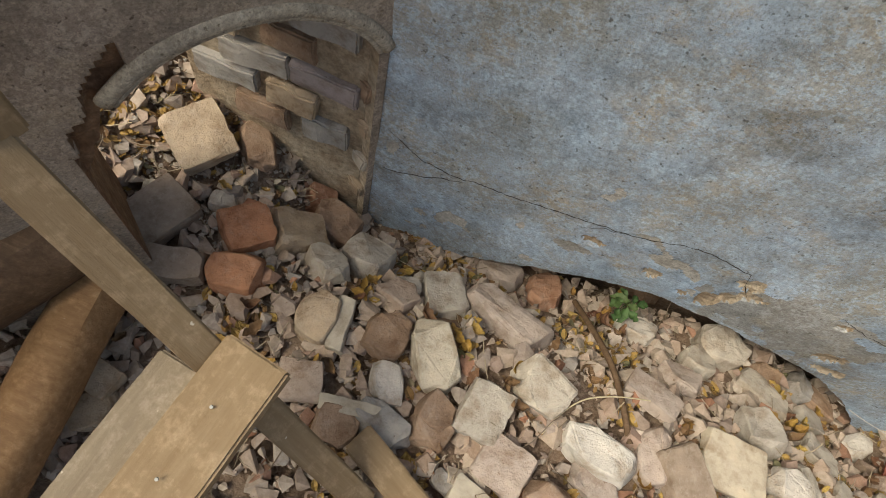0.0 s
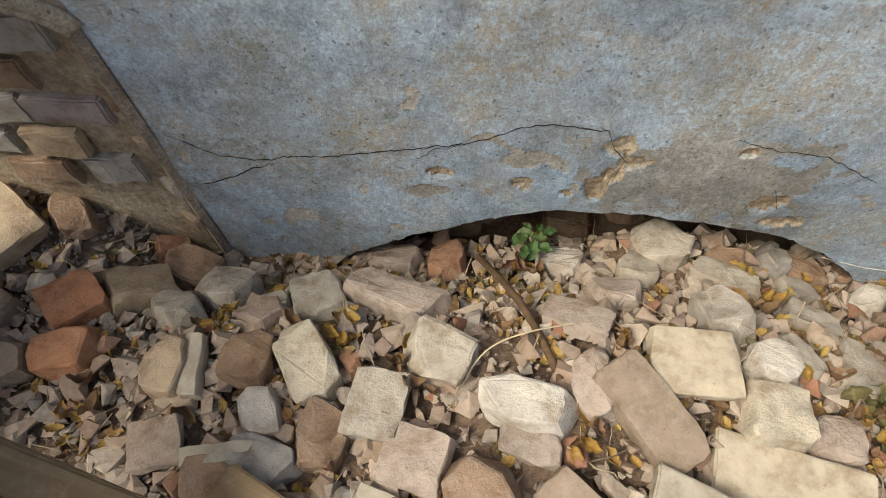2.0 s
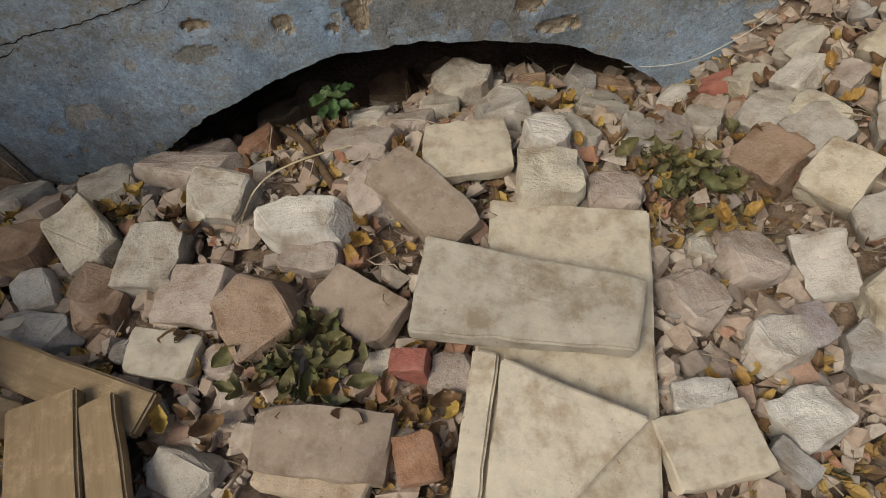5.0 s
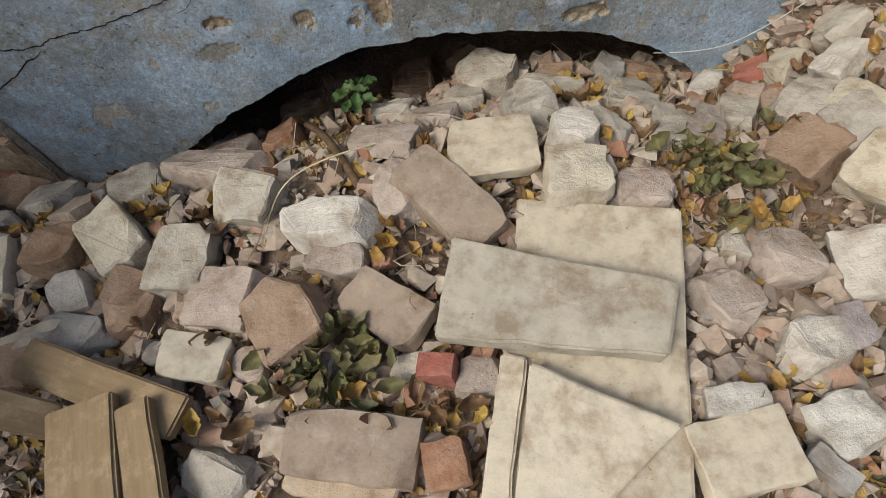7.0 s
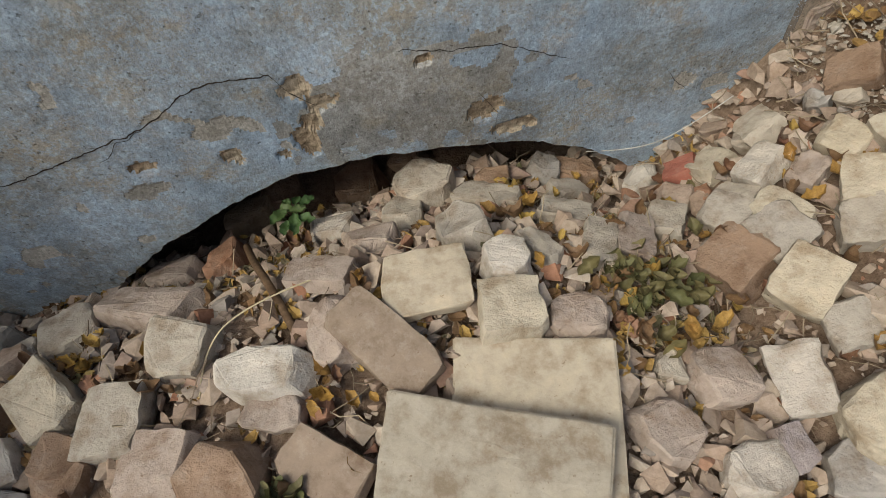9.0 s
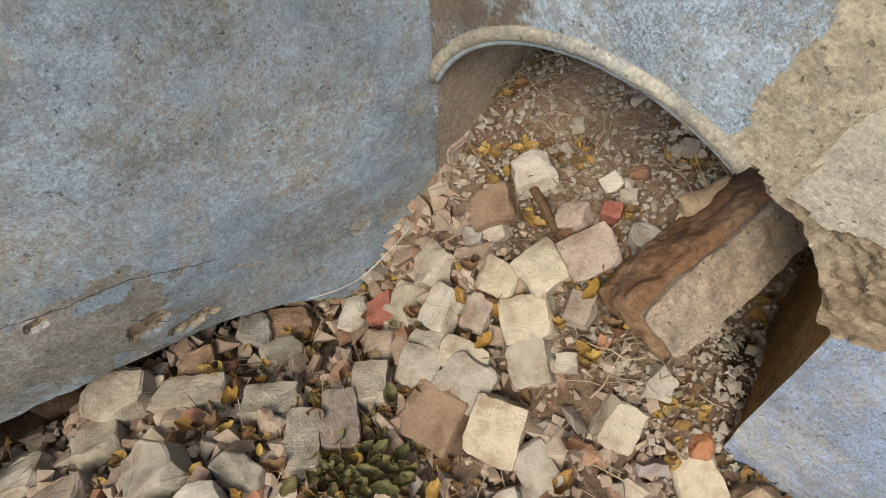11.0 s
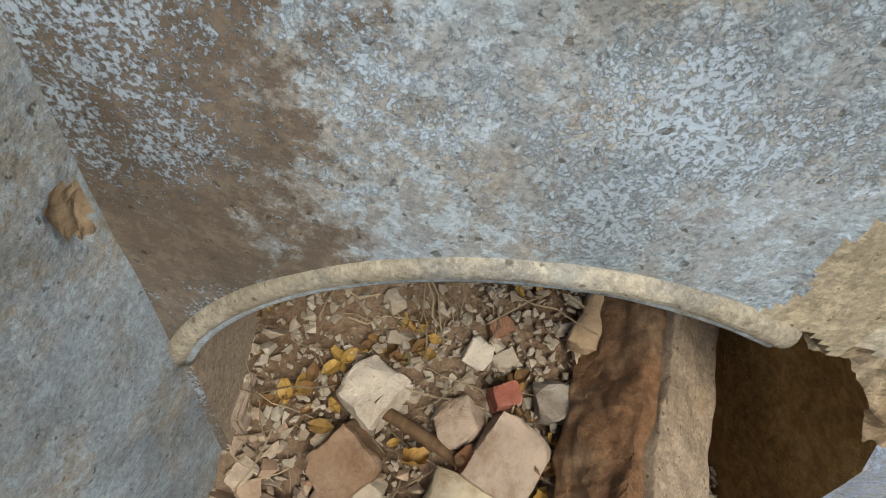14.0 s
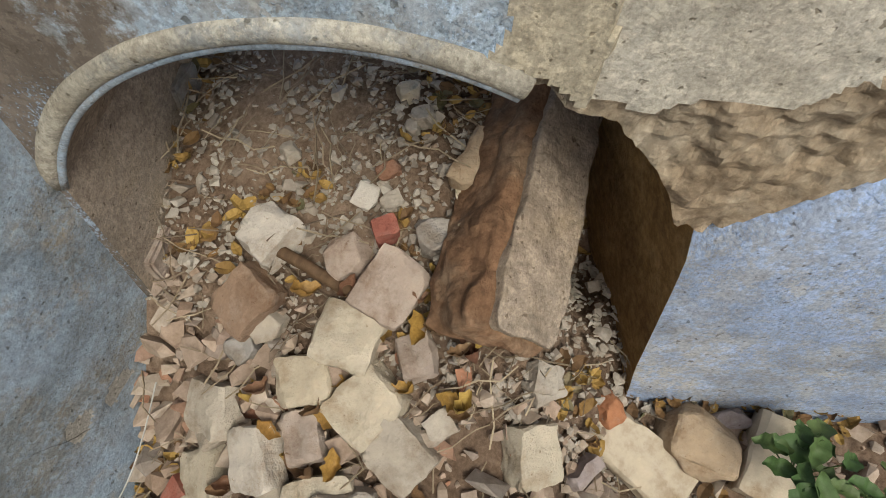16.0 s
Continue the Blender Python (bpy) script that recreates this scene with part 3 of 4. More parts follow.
ground = tagged(from_lists("ground", gv, gf, earth), "dusty brown earth under the rubble", "ground", kind="structure")
ground.data.polygons.foreach_set("use_smooth", [True] * len(ground.data.polygons))

# ---- rubble: every larger stone, brick and slab a thing of its own ----
WORDS = {
    "pale": "pale beige", "white": "whitewashed", "cream": "cream-coloured", "pink": "dusty pinkish", "tan": "tan", "brown": "dull brown",
    "rust": "rust-brown", "orange": "orange-red", "red": "dark red", "grey": "grey", "mauve": "mauve-grey",
}
rnd = random.Random(7)
COVER = []  # ground taken up by stones: x, y, half length, half width, turn


def covered(x, y, grow=1.0):
    for cx, cy, a, b, c, s in COVER:
        dx, dy = x - cx, y - cy
        if abs(dx) < 0.4 and abs(dy) < 0.4 and ((dx * c + dy * s) / a) ** 2 + ((dy * c - dx * s) / b) ** 2 < grow:
            return True
    return False


def cover(x, y, length, width, yaw):
    COVER.append((x, y, length * 0.52, width * 0.52, math.cos(radians(yaw)), math.sin(radians(yaw))))


def roughen(bm, amount, scale, seed):
    for v in bm.verts:
        d = Vector((noise.noise(v.co * scale + Vector((seed, 0, 0))), noise.noise(v.co * scale + Vector((0, seed, 5))), noise.noise(v.co * scale + Vector((9, 0, seed)))))
        v.co += d * amount


def settle(ob, x, y, height, yaw, lift=0.0, tip=6.0):
    gx = (ground_z(x + 0.04, y) - ground_z(x - 0.04, y)) / 0.08
    gy = (ground_z(x, y + 0.04) - ground_z(x, y - 0.04)) / 0.08
    lean = pose(0, 0, 0, math.degrees(math.atan(gy)) * 0.7 + rnd.uniform(-tip, tip), -math.degrees(math.atan(gx)) * 0.7 + rnd.uniform(-tip, tip), 0)
    ob.matrix_world = Matrix.Translation((x, y, ground_z(x, y) + height * 0.30 + lift)) @ lean @ pose(0, 0, 0, 0, 0, yaw)


def rock(colour, x, y, length, width, yaw, lift=0.0, height=None):
    """An irregular broken stone: the hull of a crumpled box."""
    h = height or min(0.10, 0.70 * min(length, width))
    length, width = length * 1.06, width * 1.06
    bm = bmesh.new()
    for i in range(16):
        a = 2 * math.pi * i / 8 + rnd.uniform(-0.25, 0.25)
        k = rnd.uniform(0.86, 1.08)
        c, s = math.cos(a), math.sin(a)
        e = (abs(c) ** 4 + abs(s) ** 4) ** -0.25 * k
        up = i >= 8
        t = rnd.uniform(0.74, 1.0) if up else 1.0
        bm.verts.new((c * e * length / 2 * t, s * e * width / 2 * t, (h / 2 if up else -h / 2) * rnd.uniform(0.55, 1.05)))
    hull = bmesh.ops.convex_hull(bm, input=bm.verts)
    bmesh.ops.delete(bm, geom=list({v for v in hull["geom_interior"] + hull["geom_unused"] if isinstance(v, bmesh.types.BMVert)}), context="VERTS")
    bmesh.ops.dissolve_limit(bm, angle_limit=radians(9), verts=bm.verts, edges=bm.edges)
    bmesh.ops.bevel(bm, geom=bm.edges[:], offset=min(length, width) * 0.035, segments=1, affect="EDGES", clamp_overlap=True)
    bmesh.ops.triangulate(bm, faces=bm.faces)
    bmesh.ops.subdivide_edges(bm, edges=bm.edges[:], cuts=1, use_grid_fill=True)
    roughen(bm, 0.007, 22, rnd.uniform(0, 50))
    roughen(bm, 0.004, 60, rnd.uniform(0, 50))
    cover(x, y, length, width, yaw)
    ob = link("rubble_stone", bm, STONE[colour])
    tagged(ob, f"{WORDS[colour]} broken stone with chipped edges, lying in the rubble heap", "stone", "rubble stones")
    settle(ob, x, y, h, yaw, lift, 8)
    return ob


def cut(colour, x, y, length, width, yaw, h, round_power, name, label, category, group, lift=0.0, tip=6.0, skew=0.06, chips=0.004):
    """A squared piece: a box with rounded, chipped edges and corners pulled a little out of true."""
    bm = bmesh.new()
    bmesh.ops.create_cube(bm, size=2.0)
    bmesh.ops.subdivide_edges(bm, edges=bm.edges[:], cuts=7, use_grid_fill=True)
    pull = {k: Vector((rnd.uniform(-skew, skew), rnd.uniform(-skew, skew), rnd.uniform(-0.08, 0.08))) for k in range(8)}
    seed = rnd.uniform(0, 50)
    facets = []
    for k in range(7):
        n = Vector((rnd.uniform(-1, 1), rnd.uniform(-1, 1), rnd.uniform(-0.3, 0.9))).normalized()
        facets.append((n, (abs(n.x) + abs(n.y) + abs(n.z)) * rnd.uniform(0.80, 1.02)))
    for v in bm.verts:
        q = v.co
        q = q / (abs(q.x) ** round_power + abs(q.y) ** round_power + abs(q.z) ** round_power) ** (1 / round_power)
        for n, limit in facets:
            over = q.dot(n) - limit
            if over > 0:
                q = q - n * over
        d = Vector()
        for k in range(8):
            s = Vector((1 if k & 1 else -1, 1 if k & 2 else -1, 1 if k & 4 else -1))
            d += pull[k] * (1 + s.x * q.x) * (1 + s.y * q.y) * (1 + s.z * q.z) / 8
        q = q + d
        v.co = Vector((q.x * length / 2, q.y * width / 2, q.z * h / 2))
    roughen(bm, chips, 30, seed)
    roughen(bm, chips * 0.5, 85, seed + 3)
    cover(x, y, length, width, yaw)
    ob = link(name, bm, FLAT[colour] if name in ("loose_brick", "stone_slab") and colour in FLAT else STONE[colour], smooth=True)
    ob.data.set_sharp_from_angle(angle=radians(24))
    tagged(ob, label, category, group)
    settle(ob, x, y, h, yaw, lift, tip)
    return ob


def block(colour, x, y, length, width, yaw, lift=0.0):
    h = min(0.085, 0.66 * min(length, width))
    return cut(colour, x, y, length, width, yaw, h, 18, "rubble_block", f"{WORDS[colour]} squared block with worn corners, lying in the rubble", "stone block", "squared rubble blocks", lift, 9, 0.12, 0.006)


def brick(colour, x, y, length, width, yaw, lift=0.012):
    return cut(colour, x, y, length, width, yaw, 0.06, 26, "loose_brick", f"{WORDS[colour]} loose brick lying flat on the rubble", "brick", "loose bricks", lift, 5, 0.04, 0.004)


def slab(colour, x, y, length, width, yaw, lift=0.02):
    return cut(colour, x, y, length, width, yaw, 0.032, 22, "stone_slab", f"{WORDS[colour]} broken flat stone slab on the rubble", "slab", "flat slabs", lift, 4, 0.10, 0.004)


rock("pink", 0.053, -0.189, 0.266, 0.121, -22)
rock("pale", 0.168, -0.352, 0.146, 0.122, -16)
block("pale", -0.125, -0.198, 0.107, 0.125, 20)
rock("cream", -0.098, -0.380, 0.185, 0.109, -55)
block("pale", 0.050, -0.455, 0.132, 0.107, 79)
rock("brown", -0.052, -0.504, 0.106, 0.091, -15)
slab("pink", 0.131, -0.553, 0.122, 0.111, -15)
rock("brown", 0.254, -0.624, 0.132, 0.156, 17)
rock("white", 0.331, -0.448, 0.187, 0.109, -21)
rock("pink", 0.343, -0.519, 0.117, 0.074, -11)
slab("brown", 0.422, -0.635, 0.152, 0.087, -42)
rock("pink", 0.460, -0.405, 0.143, 0.089, -87)
brick("brown", 0.554, -0.460, 0.214, 0.101, -54)
slab("cream", 0.646, -0.359, 0.158, 0.134, -4)
block("cream", 0.779, -0.455, 0.117, 0.104, -6)
rock("white", 0.799, -0.356, 0.094, 0.095, -0)
rock("pink", 0.894, -0.485, 0.119, 0.084, -17)
rock("pale", 0.741, -0.236, 0.116, 0.120, 12)
block("pale", 0.824, -0.080, 0.153, 0.083, -29)
rock("pale", 0.689, 0.019, 0.142, 0.131, -31)
rock("brown", 0.505, 0.233, 0.159, 0.166, 6)
rock("white", 0.444, -0.024, 0.121, 0.111, -18)
rock("pink", 0.547, -0.162, 0.125, 0.089, -6)
rock("pale", 0.623, -0.066, 0.100, 0.104, -19)
rock("rust", 0.154, -0.012, 0.154, 0.112, 89)
rock("pink", 0.015, -0.002, 0.140, 0.099, -17)
slab("pink", 0.443, -0.259, 0.137, 0.077, -23)
block("pale", 0.989, -0.334, 0.140, 0.065, 65)
block("pink", 1.064, -0.332, 0.120, 0.069, 65)
block("pale", 1.150, -0.294, 0.074, 0.095, -32)
rock("white", 1.210, -0.077, 0.099, 0.084, 28)
rock("pink", 1.217, -0.218, 0.095, 0.079, -32)
block("pale", 1.254, -0.336, 0.094, 0.086, -52)
block("pale", 1.309, -0.413, 0.097, 0.098, -74)
block("brown", 1.226, -0.433, 0.117, 0.117, -63)
block("cream", 1.303, -0.521, 0.107, 0.112, -55)
block("pale", 1.322, -0.613, 0.094, 0.077, 85)
rock("rust", 1.259, -0.240, 0.037, 0.052, -19)
block("white", 1.222, -0.666, 0.120, 0.091, 80)
rock("pink", 1.094, -0.633, 0.111, 0.108, -86)
rock("pale", 1.017, -0.598, 0.058, 0.060, -16)
rock("pink", 0.967, -0.701, 0.118, 0.096, -77)
rock("cream", 1.287, -0.761, 0.126, 0.129, -80)
rock("grey", 1.235, -0.824, 0.099, 0.107, -78)
rock("white", 1.084, -0.788, 0.117, 0.095, 5)
slab("mauve", 1.151, -0.766, 0.074, 0.051, -81)
rock("rust", 0.978, -0.495, 0.032, 0.032, -17)
rock("tan", 0.156, 0.235, 0.168, 0.132, 7)
rock("grey", 0.990, 0.021, 0.091, 0.090, -44)
rock("brown", 1.067, 0.005, 0.136, 0.078, -26)
rock("brown", 0.852, -0.006, 0.098, 0.075, -19)
block("pale", 1.018, -0.076, 0.087, 0.072, 6)
block("pale", 0.962, -0.213, 0.111, 0.075, -31)
rock("pale", 0.871, -0.323, 0.106, 0.061, -58)
rock("pale", 1.391, -0.166, 0.083, 0.075, -21)
rock("brown", 0.260, 0.295, 0.136, 0.117, 7)
rock("brown", 0.657, 0.253, 0.119, 0.087, -20)
rock("white", -0.179, -0.475, 0.082, 0.109, 25)
rock("brown", -0.227, -0.373, 0.115, 0.109, -12)
rock("brown", -0.048, -0.537, 0.102, 0.090, -11)
rock("grey", -0.159, -0.565, 0.145, 0.084, -15)
slab("pale", 0.092, -0.658, 0.126, 0.082, -17)
rock("brown", -0.256, -0.603, 0.107, 0.084, -10)
rock("brown", -0.480, -0.097, 0.151, 0.138, -12)
rock("pink", -0.237, -0.252, 0.110, 0.086, -22)
brick("brown", 0.357, -0.847, 0.202, 0.101, -15)
rock("pale", 0.138, -0.850, 0.118, 0.080, -25)
rock("pale", 0.456, -0.744, 0.075, 0.052, 0)
brick("red", 0.497, -0.756, 0.057, 0.038, -15)
block("pink", 0.555, -0.774, 0.061, 0.056, -15)
slab("cream", 0.902, -0.935, 0.143, 0.105, 5)
slab("white", 0.912, -0.864, 0.097, 0.042, -1)
block("white", 1.070, -0.910, 0.110, 0.087, 14)
slab("grey", 1.015, -0.968, 0.068, 0.034, -54)
slab("tan", 0.335, -0.898, 0.169, 0.045, -17)
brick("rust", 0.491, -0.891, 0.068, 0.060, -87)
rock("pink", 0.188, -0.683, 0.068, 0.058, -10)
rock("grey", 0.017, -0.630, 0.064, 0.049, -28)
brick("brown", -0.847, -0.321, 0.177, 0.122, 66)
brick("orange", -0.645, -0.256, 0.119, 0.114, 47)
rock("orange", -0.618, -0.374, 0.130, 0.116, 8)
block("tan", -0.545, -0.191, 0.138, 0.113, 27)
rock("pale", -0.437, -0.241, 0.126, 0.100, -33)
rock("pale", -0.349, -0.169, 0.134, 0.134, -14)
rock("tan", -0.398, -0.389, 0.125, 0.102, 90)
slab("pale", -0.336, -0.390, 0.130, 0.045, -81)
slab("pink", -0.368, -0.546, 0.100, 0.093, 17)
brick("tan", -0.848, -0.097, 0.144, 0.147, 53)
rock("brown", -0.726, -0.035, 0.150, 0.083, -51)
brick("brown", -0.776, -0.421, 0.192, 0.077, 15)
rock("rust", -0.552, -0.039, 0.085, 0.092, 19)
rock("tan", -1.085, -0.304, 0.076, 0.063, 44)
rock("brown", -1.002, -0.323, 0.119, 0.070, 8)
rock("brown", -0.978, -0.408, 0.076, 0.083, 18)
brick("tan", -0.768, -0.697, 0.106, 0.068, -10)
rock("tan", -0.740, -0.762, 0.097, 0.082, 38)
rock("pale", -0.171, -0.165, 0.108, 0.061, 8)
rock("pale", -0.225, -0.222, 0.082, 0.075, 18)
rock("pale", -0.904, -0.252, 0.033, 0.033, 19)
rock("pale", -0.736, -0.213, 0.066, 0.051, 19)
slab("pale", -0.238, -0.560, 0.142, 0.034, 8)
block("white", 1.626, -0.181, 0.078, 0.077, -25)
block("brown", 1.539, -0.177, 0.090, 0.081, -31)
rock("pale", 1.515, -0.216, 0.054, 0.046, -22)
rock("grey", 1.483, -0.185, 0.051, 0.048, -54)
block("pale", 1.405, -0.158, 0.090, 0.081, -80)
block("cream", 1.316, -0.168, 0.082, 0.078, 32)
block("white", 1.354, -0.258, 0.093, 0.075, 31)
block("pink", 1.398, -0.324, 0.074, 0.055, 30)
block("cream", 1.465, -0.304, 0.081, 0.071, -70)
block("cream", 1.528, -0.342, 0.095, 0.089, -89)
block("pink", 1.603, -0.379, 0.098, 0.082, -16)
rock("pink", 1.626, -0.307, 0.066, 0.068, -54)
brick("red", 1.666, -0.352, 0.035, 0.030, -54)
rock("grey", 1.688, -0.423, 0.062, 0.059, -84)
block("pink", 1.537, -0.446, 0.067, 0.051, 33)
block("cream", 1.457, -0.400, 0.098, 0.087, -30)
block("pale", 1.415, -0.465, 0.091, 0.084, 63)
block("pale", 1.464, -0.505, 0.039, 0.039, 60)
block("cream", 1.330, -0.377, 0.105, 0.067, -60)
block("pale", 1.293, -0.303, 0.084, 0.058, -46)
rock("pink", 1.249, -0.243, 0.038, 0.036, -55)
block("pale", 1.557, -0.626, 0.051, 0.042, -55)
rock("white", 1.717, -0.302, 0.042, 0.044, 89)
rock("pale", 1.719, -0.340, 0.035, 0.028, -54)
rock("rust", 1.758, -0.321, 0.035, 0.031, -53)
block("tan", 1.804, -0.446, 0.100, 0.051, -10)
rock("cream", 1.761, -0.443, 0.034, 0.027, -54)
rock("pale", 1.745, -0.165, 0.029, 0.034, -53)
rock("pale", 1.854, -0.341, 0.035, 0.037, -66)
rock("cream", 1.890, -0.307, 0.035, 0.035, -53)
block("cream", 1.476, -0.640, 0.082, 0.074, 21)
slab("cream", 1.569, -0.829, 0.190, 0.095, 67)
rock("tan", 1.621, -0.912, 0.128, 0.102, 75)
brick("cream", 1.630, -1.024, 0.141, 0.081, -7)
slab("mauve", 1.500, -0.729, 0.070, 0.022, -33)
rock("orange", 1.613, -0.759, 0.052, 0.049, 50)
rock("mauve", 1.674, -0.958, 0.065, 0.036, -66)
block("pale", 1.567, -0.623, 0.049, 0.046, -85)
rock("pale", 1.831, -0.332, 0.024, 0.030, -71)
rock("cream", 1.754, -0.440, 0.029, 0.025, -72)
brick("red", 1.270, -0.145, 0.073, 0.062, -15)

# ---- the stack of floor slabs ----


def flagstone(name, colour, corners, z0, z1, label, chips=0.004):
    """A flat slab given by its corners, with worn edges; the corners carry their own heights."""
    cx, cy = sum(c[0] for c in corners) / 4, sum(c[1] for c in corners) / 4
    (ax, ay, _), (bx, by, _), (dx, dy, _) = corners[0], corners[1], corners[3]
    cover(cx, cy, 1.15 * math.hypot(bx - ax, by - ay), 1.15 * math.hypot(dx - ax, dy - ay), math.degrees(math.atan2(by - ay, bx - ax)))
    bm = bmesh.new()
    n = len(corners)
    low = [bm.verts.new((x, y, z - z1)) for x, y, z in corners]
    top = [bm.verts.new((x, y, z)) for x, y, z in corners]
    bm.faces.new(low[::-1])
    bm.faces.new(top)
    for i in range(n):
        bm.faces.new((low[i], low[(i + 1) % n], top[(i + 1) % n], top[i]))
    bmesh.ops.bevel(bm, geom=bm.edges[:], offset=0.004, segments=2, affect="EDGES", clamp_overlap=True)
    for _ in range(3):
        bmesh.ops.subdivide_edges(bm, edges=[e for e in bm.edges if e.calc_length() > 0.03], cuts=1, use_grid_fill=True)
    bmesh.ops.recalc_face_normals(bm, faces=bm.faces)
    roughen(bm, chips, 24, rnd.uniform(0, 40))
    ob = link(name, bm, FLAT[colour])
    return tagged(ob, label, "slab", "stack of floor slabs")


flagstone("floor_slab", "cream", [(0.672, -0.475, 0.900), (0.935, -0.545, 0.885), (0.80, -1.02, 0.89), (0.545, -0.965, 0.895)], 0, 0.035, "large cream limestone floor slab under a smaller one")
flagstone("floor_slab", "pale", [(0.549, -0.553, 0.938), (0.876, -0.690, 0.930), (0.825, -0.800, 0.932), (0.500, -0.715, 0.938)], 0, 0.036, "grey-beige rectangular stone slab with fine cracks, lying on a larger one")
flagstone("floor_slab", "cream", [(0.633, -0.775, 0.930), (0.815, -0.893, 0.922), (0.68, -0.985, 0.922), (0.572, -0.965, 0.926)], 0, 0.026, "broken corner of a cream stone slab")
flagstone("floor_slab", "cream", [(0.594, -0.750, 0.915), (0.630, -0.764, 0.915), (0.562, -0.975, 0.91), (0.524, -0.965, 0.91)], 0, 0.03, "narrow strip of cream stone slab")

# ---- fallen masonry in the east arch ----


def crumbled(name, sx, sy, sz, material, m, label, category, amount=0.02):
    bm = bmesh.new()
    bmesh.ops.create_cube(bm, size=2.0)
    bmesh.ops.subdivide_edges(bm, edges=bm.edges[:], cuts=33, use_grid_fill=True)
    for v in bm.verts:
        q = v.co
        q = q / (abs(q.x) ** 12 + abs(q.y) ** 12 + abs(q.z) ** 12) ** (1 / 12)
        v.co = Vector((q.x * sx / 2, q.y * sy / 2, q.z * sz / 2))
    roughen(bm, amount * 0.7, 9, 3.0)
    roughen(bm, amount * 0.7, 19, 8.0)
    roughen(bm, amount * 0.4, 44, 5.0)
    ob = link(name, bm, material)
    ob.matrix_world = m
    ob["label"], ob["category"] = label, category
    return ob


fallen = tagged(new("fallen_masonry"), "fallen block of brown brick masonry with one pale plastered face", "masonry block")
fallen.matrix_world = pose(1.765, -0.515, 1.065, 36, -13, 3)
core = crumbled("core", 0.42, 0.128, 0.12, core_rust, fallen.matrix_world.copy(), "", "", 0.016)
core.parent = fallen
core.matrix_parent_inverse = fallen.matrix_world.inverted()
del core["label"], core["category"]
face = crumbled("plaster_face", 0.39, 0.100, 0.028, plaster_brown, fallen.matrix_world @ Matrix.Translation((-0.005, -0.012, 0.062)), "", "", 0.009)
face.parent = fallen
face.matrix_parent_inverse = fallen.matrix_world.inverted()
del face["label"], face["category"]

# ---- bricks of the arch reveals ----


def course_bricks(wall, start, run, face, zs, length, height, depth, colours, count):
    """Courses of single bricks, set proud of the reveal."""
    shared = {}
    for row, z in enumerate(zs):
        for k in range(count):
            colour = colours[(row * 2 + k) % len(colours)]
            if colour not in shared:
                bm = box_bm(length * 0.94, depth, height * 0.88, 0.005, 2)
                bmesh.ops.subdivide_edges(bm, edges=bm.edges[:], cuts=2, use_grid_fill=True)
                roughen(bm, 0.007, 22, 4.0 + len(shared))
                roughen(bm, 0.002, 60, 9.0 + len(shared))
                me = bpy.data.meshes.new("brick")
                bm.to_mesh(me)
                bm.free()
                me.materials.append(STONE[colour])
                shared[colour] = me
            ob = new("brick", shared[colour])
            d = (k + 0.5 + (0.5 if row % 2 else 0)) * length
            p = start + run * d + face * (-0.004 + 0.018 * rnd.random())
            ob.matrix_world = Matrix.Translation((p.x, p.y, z)) @ pose(0, 0, 0, rnd.uniform(-3, 3), rnd.uniform(-3, 3), math.degrees(math.atan2(run.y, run.x)) + rnd.uniform(-3, 3)) @ Matrix.Diagonal((rnd.uniform(0.72, 1.06), 1, rnd.uniform(0.78, 1.04), 1))
            ob.parent = wall
            ob.matrix_parent_inverse = wall.matrix_basis.inverted()


course_bricks(wall_a, A0 + AU * 0.02, -AN, AU, [0.80, 0.868, 0.936, 1.004, 1.072, 1.14, 1.208, 1.276], 0.115, 0.068, 0.02, ["tan", "grey", "brown", "tan", "pale"], 2)
outer_run = (OUTER_B - OUTER_A).normalized()
course_bricks(wall_outside, OUTER_A, outer_run, Vector((0, -1, 0)), [1.0, 1.09, 1.18, 1.27, 1.36, 1.45], 0.16, 0.09, 0.028, ["grey", "brown", "tan", "grey", "mauve"], 2)
course_bricks(wall_c, C0 + CU * 0.02 - CN * 0.24, -CN, CU, [0.93, 1.0, 1.07, 1.14, 1.21], 0.085, 0.07, 0.024, ["pale", "grey", "tan"], 1)
course_bricks(wall_c, C0 + CU * 0.02, -CN, CU, [0.80, 0.87, 0.94], 0.105, 0.07, 0.02, ["pink", "pale", "brown", "grey"], 3)

# ---- wooden frame and boards by the west arch ----


def bar(name, a, b, w, h, material, parent=None, label="", twist=0.0, bevel=0.004):
    a, b = Vector(a), Vector(b)
    bm = box_bm((b - a).length, w, h, bevel, 2)
    bmesh.ops.subdivide_edges(bm, edges=[e for e in bm.edges if e.calc_length() > 0.12], cuts=8, use_grid_fill=True)
    roughen(bm, 0.003, 12, rnd.uniform(0, 30))
    ob = link(name, bm, material, parent, label)
    q = (b - a).to_track_quat("X", "Z").to_matrix().to_4x4()
    ob.matrix_world = Matrix.Translation((a + b) / 2) @ q @ pose(0, 0, 0, twist, 0, 0)
    return ob


def nail(x, y, z, parent):
    bm = bmesh.new()
    bmesh.ops.create_cone(bm, cap_ends=True, segments=8, radius1=0.003, radius2=0.0025, depth=0.003)
    ob = link("nail", bm, wire_mat, parent)
    ob.matrix_world = pose(x, y, z, 8, 5, 0)


